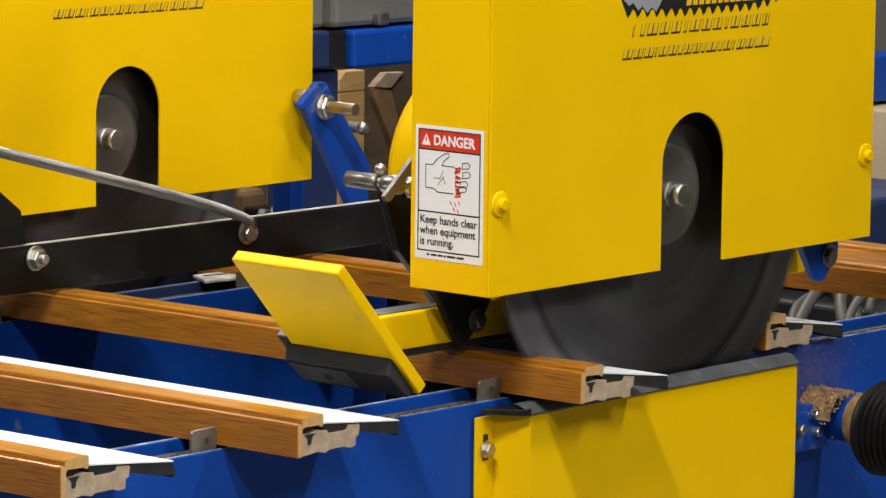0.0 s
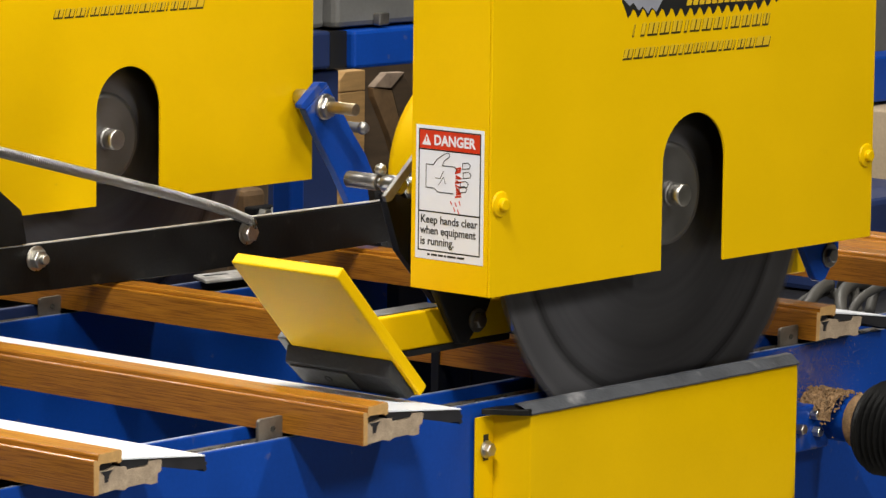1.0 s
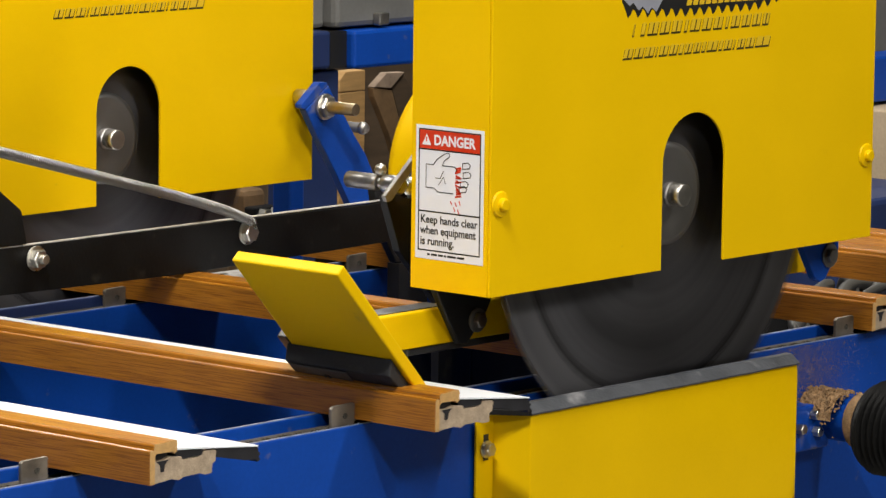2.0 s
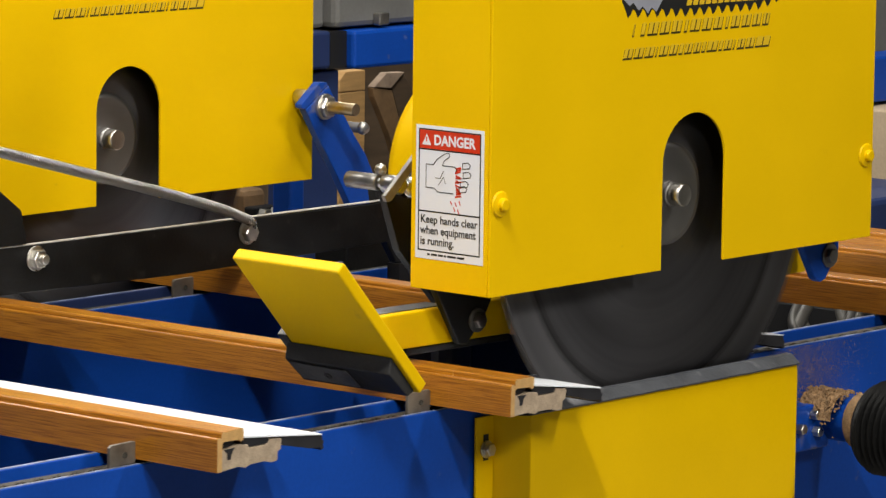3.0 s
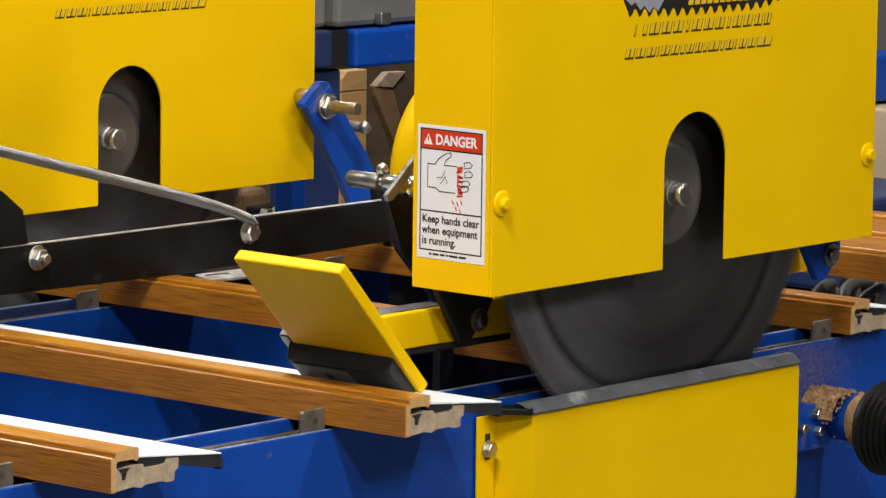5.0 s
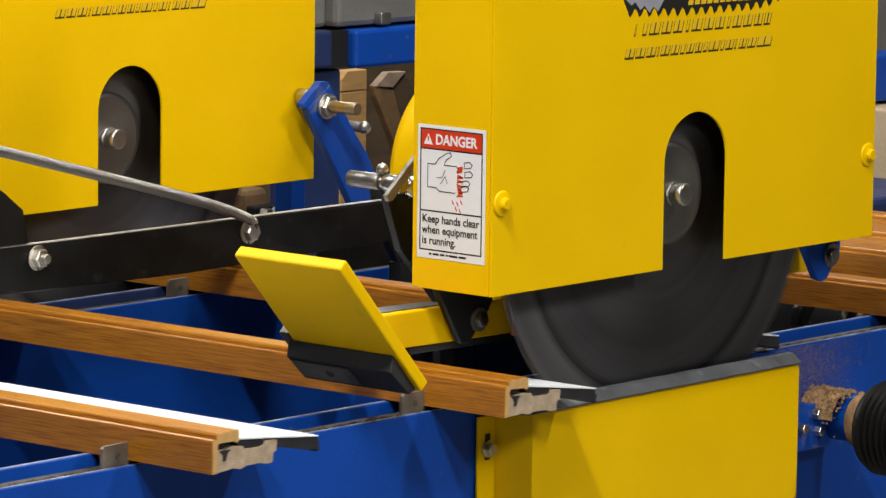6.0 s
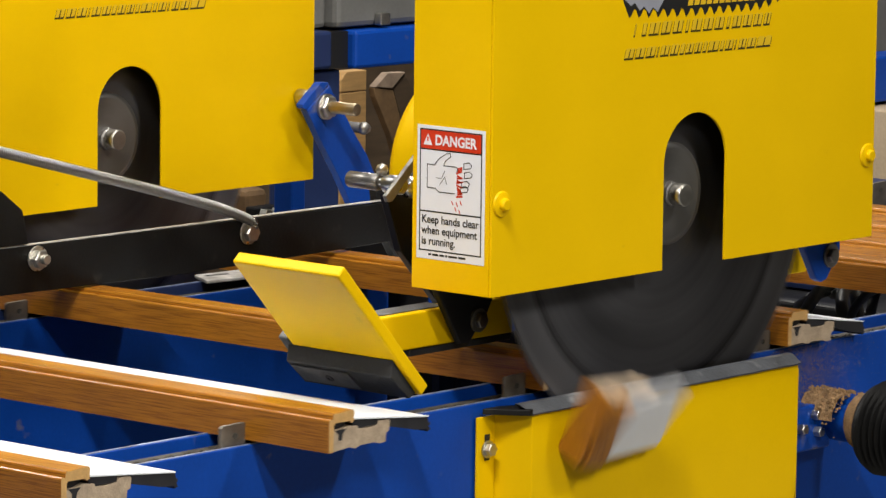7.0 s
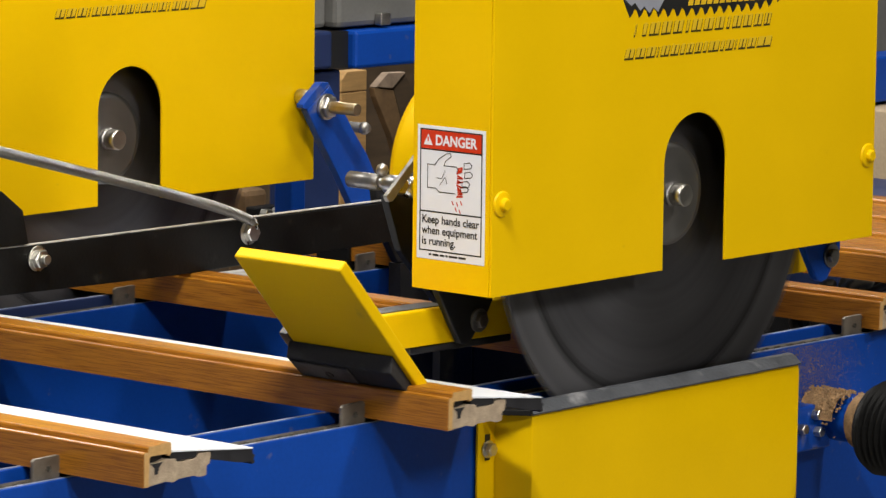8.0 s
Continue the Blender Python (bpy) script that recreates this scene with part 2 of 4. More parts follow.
def tube(points, r, seg=8, bm=None):
    """A round hose along points."""
    b = bmesh.new()
    pts = [Vector(p) for p in points]
    rings = []
    side = Vector((0, 0, 1))
    for i, p in enumerate(pts):
        d = (pts[min(i + 1, len(pts) - 1)] - pts[max(i - 1, 0)]).normalized()
        u = d.cross(side)
        if u.length < 1e-3:
            u = d.cross(Vector((1, 0, 0)))
        u.normalize()
        w = d.cross(u)
        rings.append([b.verts.new(p + r * (math.cos(2 * math.pi * k / seg) * u + math.sin(2 * math.pi * k / seg) * w)) for k in range(seg)])
    for p, q in zip(rings, rings[1:]):
        for k in range(seg):
            b.faces.new((p[k], p[(k + 1) % seg], q[(k + 1) % seg], q[k]))
    b.faces.new(rings[0])
    b.faces.new(rings[-1][::-1])
    return merge(bm, b) if bm else b


def words(name, body, size, mat, parent, m, align="LEFT", bold=0.0):
    """Raised print from the built-in font, laid by the pose m."""
    c = bpy.data.curves.new(name, "FONT")
    c.body, c.size, c.align_x, c.extrude, c.offset = body, size, align, 0.0001, bold
    c.resolution_u = 3
    tmp = bpy.data.objects.new(name, c)
    scene.collection.objects.link(tmp)
    bpy.context.view_layer.update()
    me = bpy.data.meshes.new_from_object(tmp.evaluated_get(bpy.context.evaluated_depsgraph_get()))
    bpy.data.objects.remove(tmp)
    me.name = name
    me.materials.clear()
    me.materials.append(mat)
    me.transform(m)
    ob = new(name, me)
    ob.parent = parent
    return ob


# ---- the hall ----
def hall():
    for name, b, mat in (("floor", box(-9, 9, -9, 9, -0.2, 0), CONCRETE), ("ceiling", box(-9, 9, -9, 9, 4.6, 4.8), WALLPAINT),
                         ("wall_north", box(-9, 9, 8.8, 9, 0, 4.6), WALLPAINT), ("wall_south", box(-9, 9, -9, -8.8, 0, 4.6), WALLPAINT),
                         ("wall_east", box(8.8, 9, -8.8, 8.8, 0, 4.6), WALLPAINT), ("wall_west", box(-9, -8.8, -8.8, 8.8, 0, 4.6), WALLPAINT)):
        tagged(mesh_ob(name, b, mat), name.replace("_", " ") + " of the workshop hall, plain and grey", name.split("_")[0], kind="structure")


hall()

NEAR_Y, FAR_Y = 0.056, 0.885
PITCH_X = 0.472
BASE_X = -0.3735
BLADE_Y = 0.036


# ---- conveyor ----
def beam(y, x0, x1, label, guide=None):
    b = thing("conveyor_beam", label, "conveyor beam", (0, y, 0), group="conveyor beams")
    part("side_plate", box(x0, x1, 0, 0.006, 0.42, 0.9655, 0.0012), BLUE, b)
    part("inner_plate", box(x0, x1, 0.062, 0.070, 0.42, 0.970, 0.0012), guide or BLUE, b)
    part("chain_bed", box(x0, x1, 0.0065, 0.0615, 0.90, 0.9535), DUSTBED, b, "dusty chain bed")
    part("wear_strip", box(x0, x1, 0.0075, 0.0145, 0.9536, 0.9580, 0.0008), GROOVE, b)
    part("wear_strip", box(x0, x1, 0.0380, 0.0500, 0.9536, 0.9590, 0.0008), GROOVE, b)
    # edge strips carry the specular lines in their colour
    part("worn_glint_edge", box(x0, x1, 0.0012, 0.0048, 0.9656, 0.9662), WORNGLINT, b)
    part("worn_glint_edge", box(x0, x1, 0.0635, 0.0685, 0.9701, 0.9707), WORNGLINT, b)
    for xx in (x0 + 0.25, (x0 + x1) / 2, x1 - 0.25):
        part("leg", box(xx - 0.04, xx + 0.04, 0.012, 0.058, 0.0, 0.4195, 0.003), BLUE, b)
        part("web", box(xx - 0.03, xx + 0.03, 0.0065, 0.0615, 0.42, 0.8995), SHADEBLUE, b)
    return b


NEAR_BEAM = beam(NEAR_Y, -1.9, 2.6, "deep blue steel conveyor beam with a dusty chain groove")
# far guide coloured dark for the shade below the bar
beam(FAR_Y, -1.9, 1.5, "deep blue steel conveyor beam, its chain guide coloured darker for shade", SHADEBLUE)
beam(1.70, -1.25, -0.35, "short blue steel rest beam of the infeed")


def blown_dust(parent, count):
    """Fine sawdust blown onto the beam beside the dust port."""
    random.seed(21)
    b = bmesh.new()
    while count:
        x, z = random.gauss(0.665, 0.055), random.gauss(0.935, 0.035)
        if not (0.598 < x < 0.95 and 0.80 < z < 0.9640):
            continue
        count -= 1
        r = 0.0002 + 0.0005 * random.random() ** 3
        v = [b.verts.new((x + r * random.uniform(0.5, 1.5) * dx, -0.0001 + dy * 0.0004, z + r * dz)) for dx, dy, dz in ((-1, 0, -1), (1, 0, -1), (0, 0, 1), (0, -1, 0))]
        for i, j, k in ((0, 1, 3), (1, 2, 3), (2, 0, 3), (0, 2, 1)):
            b.faces.new((v[i], v[j], v[k]))
    tagged(part("sawdust", b, SAWDUST, parent, "fine pale sawdust film"), kind="stuff")


blown_dust(NEAR_BEAM, 9000)


def link_mesh():
    b = bmesh.new()
    for y in (-0.010, 0.007):
        prism([(-0.013, -0.004), (-0.010, -0.007), (-0.004, -0.005), (0.004, -0.005), (0.010, -0.007), (0.013, -0.004),
               (0.013, 0.004), (0.010, 0.007), (0.004, 0.005), (-0.004, 0.005), (-0.010, 0.007), (-0.013, 0.004)], "y", y, y + 0.003, bm=b)
    rod(0.0045, -0.011, 0.011, "y", (0.0, 0, 0), 8, bm=b)
    return b


def lug(parent, x):
    g = part("lug", prism([(-0.037, -0.020), (0.001, -0.020), (0.001, 0.0225), (-0.001, 0.0240), (-0.034, 0.0232), (-0.037, 0.0205)], "y", -0.0195, -0.0150, 0.0007,
                          m=Matrix.Translation((x, 0, 0.9665))), LUGSTEEL, parent, "worn steel pusher tab with a hole")
    part("bolt_hole", rod(0.0034, -0.0198, -0.0195, "y", (x - 0.015, 0, 0.977), 16), DUSTBED, g)


def chain(y, first, links):
    c = thing("conveyor_chain", "dusty steel conveyor chain with upright pusher tabs", "chain", (0, y, 0), group="conveyor chains")
    proto = None
    rest = bmesh.new()
    for i in range(links):
        x = first + i * 0.0262
        if -1.2 < x < 0.75 and y < 0.5:
            if proto is None:
                proto = part("chain_link", link_mesh(), CHAIN, c)
            else:
                q = new("chain_link", proto.data)
                q.parent = c
            q = proto if proto.location.x == 0 and not proto.get("set") else q
            proto["set"] = 1
            q.location = (x, 0, 0.9540)
        else:
            b = link_mesh()
            b.transform(Matrix.Translation((x, 0, 0.9540)))
            merge(rest, b)
    tagged(part("chain_run", rest, CHAIN, c), kind="stuff")
    for k in range(-3, 4):
        lug(c, BASE_X + PITCH_X * k - (0.032 if y > 0.5 else 0.0045))
    return c


CHAINS = [chain(NEAR_Y + 0.026, -2.0, 128), chain(FAR_Y + 0.026, -2.0, 88)]


# ---- boards ----
P_WOOD = [(0, 0), (0, 0.0346), (0.0005, 0.0361), (0.0018, 0.0371), (0.0040, 0.0369), (0.0050, 0.0359), (0.0060, 0.0362), (0.0066, 0.0404), (0.0074, 0.0420), (0.0092, 0.0430), (0.0112, 0.0425),
          (0.0130, 0.0426), (0.0370, 0.0440), (0.0402, 0.0433), (0.0414, 0.0412), (0.0408, 0.0312), (0.0370, 0.0292), (0.0340, 0.0318), (0.0100, 0.0322), (0.0078, 0.0300), (0.0072, 0.0)]
P_CORE = [(0.0075, 0.0006), (0.0075, 0.0235), (0.0218, 0.0238), (0.0330, 0.0262), (0.0479, 0.0246), (0.0499, 0.0208), (0.0762, 0.0205), (0.0800, 0.0215), (0.0830, 0.0258),
          (0.1000, 0.0250), (0.1015, 0.0230), (0.1000, 0.0130), (0.0953, 0.0109), (0.0946, 0.0012), (0.0851, 0.0004), (0.0756, 0.0030), (0.0521, 0.0026), (0.0446, 0.0), (0.0333, 0.0026)]
P_WHITE = [(0.0416, 0.0325), (0.0416, 0.0345), (0.1000, 0.0282), (0.1660, 0.0210), (0.1660, 0.0196), (0.1000, 0.0266)]
P_LIP = [(0.0412, 0.0252), (0.0412, 0.0325), (0.0822, 0.0286), (0.0822, 0.0222), (0.0500, 0.0215), (0.0480, 0.0250)]
P_FIN = [(0.1020, 0.0258), (0.1662, 0.0192), (0.1676, 0.0135), (0.1700, 0.0130), (0.1700, 0.0100), (0.1680, 0.0094), (0.1702, 0.0046), (0.1660, 0.0030), (0.1640, 0.0060), (0.1471, 0.0072), (0.1028, 0.0165)]
# dark fill that paints the shaded hollow under the wood cap
P_HOLLOW = [(0.0085, 0.0240), (0.0110, 0.0315), (0.0330, 0.0312), (0.0325, 0.0268), (0.0225, 0.0242)]
P_STRIP = [(0, 0), (0, 0.0346), (0.0005, 0.0361), (0.0018, 0.0371), (0.0040, 0.0369), (0.0050, 0.0359), (0.0064, 0.0360), (0.0070, 0.0300), (0.0072, 0)]
P_CAP = [(0.0074, 0.0300), (0.0068, 0.0366), (0.0070, 0.0404), (0.0076, 0.0420), (0.0092, 0.0430), (0.0112, 0.0425), (0.0130, 0.0426), (0.0370, 0.0440), (0.0402, 0.0433), (0.0414, 0.0412),
         (0.0408, 0.0312), (0.0370, 0.0292), (0.0340, 0.0318), (0.0100, 0.0322)]
P_KEY = [(0.0110, 0.0236), (0.0280, 0.0240), (0.0230, 0.0190), (0.0215, 0.0120), (0.0165, 0.0120), (0.0160, 0.0190)]


def stick(name, label, y0, y1, pose_, which="all", category="door frame board"):
    """A length of woodgrain door frame board: y0..y1 from its square end."""
    t = thing(name, label, category, group="boards on the conveyor" if name == "frame_board" else "")
    t.matrix_basis = pose_
    outline = {"all": P_WOOD, "wood": P_STRIP, "core": P_CAP}[which]
    part("wood_face", prism(outline, "y", y0, y1, 0.0001), WOOD, t, "oak woodgrain face strip" if which != "core" else "oak woodgrain cap")
    mx, mz = sum(p[0] for p in outline) / len(outline), sum(p[1] for p in outline) / len(outline)
    part("sawn_end", prism([(mx + (x - mx) * 0.985, mz + (z - mz) * 0.985) for x, z in outline], "y", y0 - 0.0003, y0 - 0.0001), CUTWOOD, t, "pale sawn end")
    if which in ("all", "core"):
        part("core", prism(P_CORE, "y", y0 + 0.0006, y1 - 0.0006), CORE, t, "tan composite core")
        part("flange", prism(P_WHITE, "y", y0, y1), WHITE, t, "white film top flange")
        part("lip", prism(P_LIP, "y", y0 + 0.002, y1 - 0.0006), GASKET, t)
        part("fin", prism(P_FIN, "y", y0 + 0.001, y1 - 0.0006), GASKET, t, "dark ribbed edge fin")
        part("hollow_dark", prism(P_HOLLOW, "y", y0 + 0.006, y1 - 0.0006), GASKET, t)
        part("key_slot", prism(P_KEY, "y", y0 + 0.0001, y0 + 0.0005), GASKET, t)
    return t


BOARD_Z = 0.9705
END_Y = -0.056
CUT = BLADE_Y - END_Y
LENGTH = 1.14
STOP_X = 1.175


def at_end(x, y=END_Y, z=BOARD_Z, rx=0, ry=0, rz=0):
    # boards tip slightly from the paddle onward, fitted to how the flange looks
    tip_share = max(0.0, min(1.0, (x + 0.20) / 0.15, (1.16 - x) / 0.24)) if z == BOARD_Z and ry == 0 else 0.0
    ry, z = ry + 2.2 * tip_share, z + 0.0015 * tip_share
    return pose(x, y, z, rx, ry, rz + 1.6)


WHOLE = "oak woodgrain door frame board with white top flange"
TRIM = "oak woodgrain door frame board with a freshly cut end"
BOARDS = {}
for k in (-3, -2):
    BOARDS[k] = stick("frame_board", WHOLE + " on the conveyor", 0, LENGTH, at_end(-0.7))
for k in (-1, 0, 1):
    BOARDS[k] = stick("frame_board", WHOLE + " under the saws", CUT, LENGTH, at_end(BASE_X + PITCH_X * k))
for k in (2, 3, 4):
    BOARDS[k] = stick("frame_board", TRIM, CUT, LENGTH, at_end(BASE_X + PITCH_X * k))
OFFCUTS = {(-1, "all"): None, (0, "wood"): None, (0, "core"): None, (1, "all"): None}
for k, which in OFFCUTS:
    lab = {"all": "short woodgrain offcut sawn from a frame board", "wood": "oak woodgrain face strip split from the offcut",
           "core": "tan composite core offcut with woodgrain cap and white flange"}[which]
    OFFCUTS[k, which] = stick("offcut", lab, 0, CUT - 0.00002, at_end(BASE_X + PITCH_X * k), which, "offcut")


# ---- saws ----
SAW = Vector((0.342, BLADE_Y, 1.190))
BLADES = []


def slot_plate():
    """Front sheet of the hood with its arched shaft slot."""
    s0, s1, spring, r = 0.3115, 0.4315, 1.227, 0.060
    pts = [(0, 1.10), (s0, 1.1014), (s0, spring)]
    for i in range(1, 24):
        a = math.pi - math.pi * i / 24
        pts.append(((s0 + s1) / 2 + r * math.cos(a), spring + r * math.sin(a)))
    pts += [(s1, spring), (s1, 1.1029), (0.733, 1.1040), (0.733, 1.56), (0, 1.56)]
    return prism(pts, "y", 0.0, 0.0035, 0.0006)


def slanted(bm, x0, x1, z0, z1, y0, y1, lean=0.004):
    prism([(x0, z0), (x1, z0), (x1 + lean, z1), (x0 + lean, z1)], "y", y0, y1, bm=bm)


def circular_saw(at):
    s = thing("trim_saw", "yellow hooded circular trim saw above the conveyor", "saw", at, group="trim saws")
    hood = part("hood", slot_plate(), YELLOW, s, "bright yellow enamelled sheet steel hood")
    part("side_sheet", box(-0.0005, 0.0030, 0.0040, 0.1215, 1.100, 1.56, 0.0008), YELLOW, hood)
    part("side_sheet", box(0.7300, 0.7335, 0.0040, 0.1215, 1.104, 1.56, 0.0008), YELLOW, hood)
    part("back_sheet", box(0.0035, 0.7295, 0.1180, 0.1215, 1.115, 1.56, 0.0008), YELLOW, hood)
    part("top_sheet", box(0.0, 0.733, 0.0, 0.1215, 1.5605, 1.564, 0.0008), YELLOW, hood)
    for x, z in ((0.0165, 1.2065), (0.7185, 1.2084)):
        part("hood_bolt", lathe([(0, -0.0092), (0.0058, -0.0092), (0.0072, -0.0078), (0.0078, -0.0040), (0.0140, -0.0026), (0.0155, -0.0005), (0, -0.0005)], "y", (x, 0, z), 24), YELLOW, hood,
             "yellow painted domed bolt")
    # blade with collar and shaft bolt
    b = part("blade", blade_mesh(), [BLADE, BLADETIP, BLADEBAND], s, "spinning grey steel saw blade")
    b.location = SAW
    part("collar", lathe([(0, -0.0205), (0.055, -0.0205), (0.0625, -0.0185), (0.0625, -0.0022), (0, -0.0022)], "y", (0, 0, 0), 48), FLANGE, b, smooth=True)
    part("nut", hexhead(0.0155, -0.0280, -0.0206, "y", (0, 0, 0)), STEEL, b)
    part("shaft", rod(0.0138, -0.046, -0.0281, "y", (0, 0, 0), 28, 0.0015), ZINC, b, smooth=True)
    BLADES.append(b)
    # motor behind the hood
    mt = part("motor", lathe([(0, 0.160), (0.143, 0.160), (0.143, 0.332), (0.137, 0.346), (0.122, 0.353), (0, 0.354)], "y", (SAW.x, 0, SAW.z), 72), YELLOW, s,
              "rounded yellow drive cover", True)
    part("motor_shaft", rod(0.028, 0.030, 0.1595, "y", (SAW.x, 0, SAW.z), 24), STEEL, mt)
    part("stand", box(SAW.x - 0.01, SAW.x + 0.09, 0.20, 0.30, 1.325, 1.75, 0.006), BLUE, s)
    # pivot brackets below the hood
    bk = part("pivot_bracket", prism([(0.008, 1.112), (0.114, 1.112), (0.117, 1.076), (0.110, 1.064), (0.075, 1.027), (0.060, 1.029)], "y", 0.098, 0.108, 0.002), BLACK, s, "black triangular pivot bracket")
    wk = part("washer", rod(0.0145, 0.0945, 0.0978, "y", (0.090, 0, 1.0545), 24, 0.0006), DULLPLATE, bk)
    part("pivot_bolt", hexhead(0.0095, 0.088, 0.0944, "y", (0.090, 0, 1.0545)), STEEL, wk)
    return s, hood


def blade_mesh():
    n, r = 72, 0.298
    pts = []
    for i in range(n):
        a = 2 * math.pi * i / n
        w = 2 * math.pi / n
        for da, rr in ((0.0, r), (0.28, r - 0.001), (0.45, r - 0.008), (0.80, r - 0.009)):
            pts.append((rr * math.cos(a + da * w), rr * math.sin(a + da * w)))
    b = bmesh.new()
    steps = ((1, 1), (0.845, 2), (0.815, 0), (0.78, 0), (0.05, 0))
    faces = [[[b.verts.new((x * k, y * (1 if i == 0 else 0.8), z * k)) for x, z in pts] for i, (k, _) in enumerate(steps)] for y in (-0.002, 0.002)]
    m = len(pts)
    for i in range(m):
        j = (i + 1) % m
        for side in faces:
            for n_, (p, q) in enumerate(zip(side, side[1:])):
                b.faces.new((p[i], p[j], q[j], q[i])).material_index = steps[n_][1]
        b.faces.new((faces[0][0][i], faces[0][0][j], faces[1][0][j], faces[1][0][i])).material_index = 1
    return b


SAW_NEAR, HOOD_NEAR = circular_saw((0, 0, 0))


def hood_print(hood):
    """Maker's mark and contact lines, as plain bars and shapes on the hood."""
    # two lines of slanted bars
    for z, h, spans in ((1.3862, 0.0150, ((0.249, 0.252), (0.264, 0.272), (0.277, 0.296), (0.300, 0.318), (0.322, 0.340), (0.346, 0.352), (0.357, 0.376), (0.380, 0.398),
                                          (0.402, 0.419), (0.425, 0.431), (0.436, 0.453), (0.457, 0.474), (0.478, 0.494), (0.498, 0.511))),
                        (1.3600, 0.0125, ((0.232, 0.249), (0.252, 0.269), (0.272, 0.289), (0.292, 0.295), (0.299, 0.315), (0.318, 0.333), (0.336, 0.344), (0.347, 0.361),
                                          (0.364, 0.377), (0.380, 0.387), (0.390, 0.410), (0.413, 0.420), (0.423, 0.438), (0.441, 0.444), (0.449, 0.463), (0.466, 0.482), (0.485, 0.513)))):
        d, l = bmesh.new(), bmesh.new()
        for a, c in spans:
            slanted(d, a - 0.0002, c - 0.0006, z - 0.0020, z + h - 0.0022, -0.0003, 0.0004)
            mid = (a + c) / 2
            for a0, a1 in (((a + 0.0008, mid - 0.0014), (mid + 0.0010, c - 0.0014)) if c - a > 0.009 else ((a + 0.0008, c - 0.0012),)):
                slanted(l, a0, a1, z + 0.0004, z + h - 0.0008, -0.0005, -0.00031)
        part("print_shade", d, PRINTDARK, hood)
        part("print_line", l, PRINTYELLOW, hood)
    # toothed blade emblem
    teeth = [(0.226, 1.445), (0.229, 1.428)]
    for i in range(17):
        x = 0.236 + i * 0.0178
        low = 1.4075 - 0.004 * min(1.0, i / 6.0) + 0.008 * max(0.0, (i - 13) / 3.0) ** 2
        teeth += [(x, low + 0.0085), (x + 0.0045, low), (x + 0.0085, low + 0.0030), (x + 0.0135, low + 0.0100)]
    teeth += [(0.545, 1.432), (0.552, 1.50), (0.226, 1.50)]
    part("emblem", prism(teeth, "y", -0.0004, 0.0003), LABELBLACK, hood)
    grey = [(0.231, 1.430), (0.243, 1.4215), (0.250, 1.4250), (0.260, 1.4150), (0.267, 1.4200), (0.277, 1.4110), (0.284, 1.4180), (0.293, 1.4120), (0.306, 1.428), (0.316, 1.45), (0.316, 1.495), (0.231, 1.495)]
    part("emblem_shine", prism(grey, "y", -0.0006, -0.00041), PRINTGREY, hood)
    l = bmesh.new()
    for i in range(12):
        slanted(l, 0.350 + i * 0.0121, 0.3590 + i * 0.0121, 1.4165, 1.4245, -0.0006, -0.00041, 0.002)
    part("emblem_line", l, PRINTYELLOW, hood)


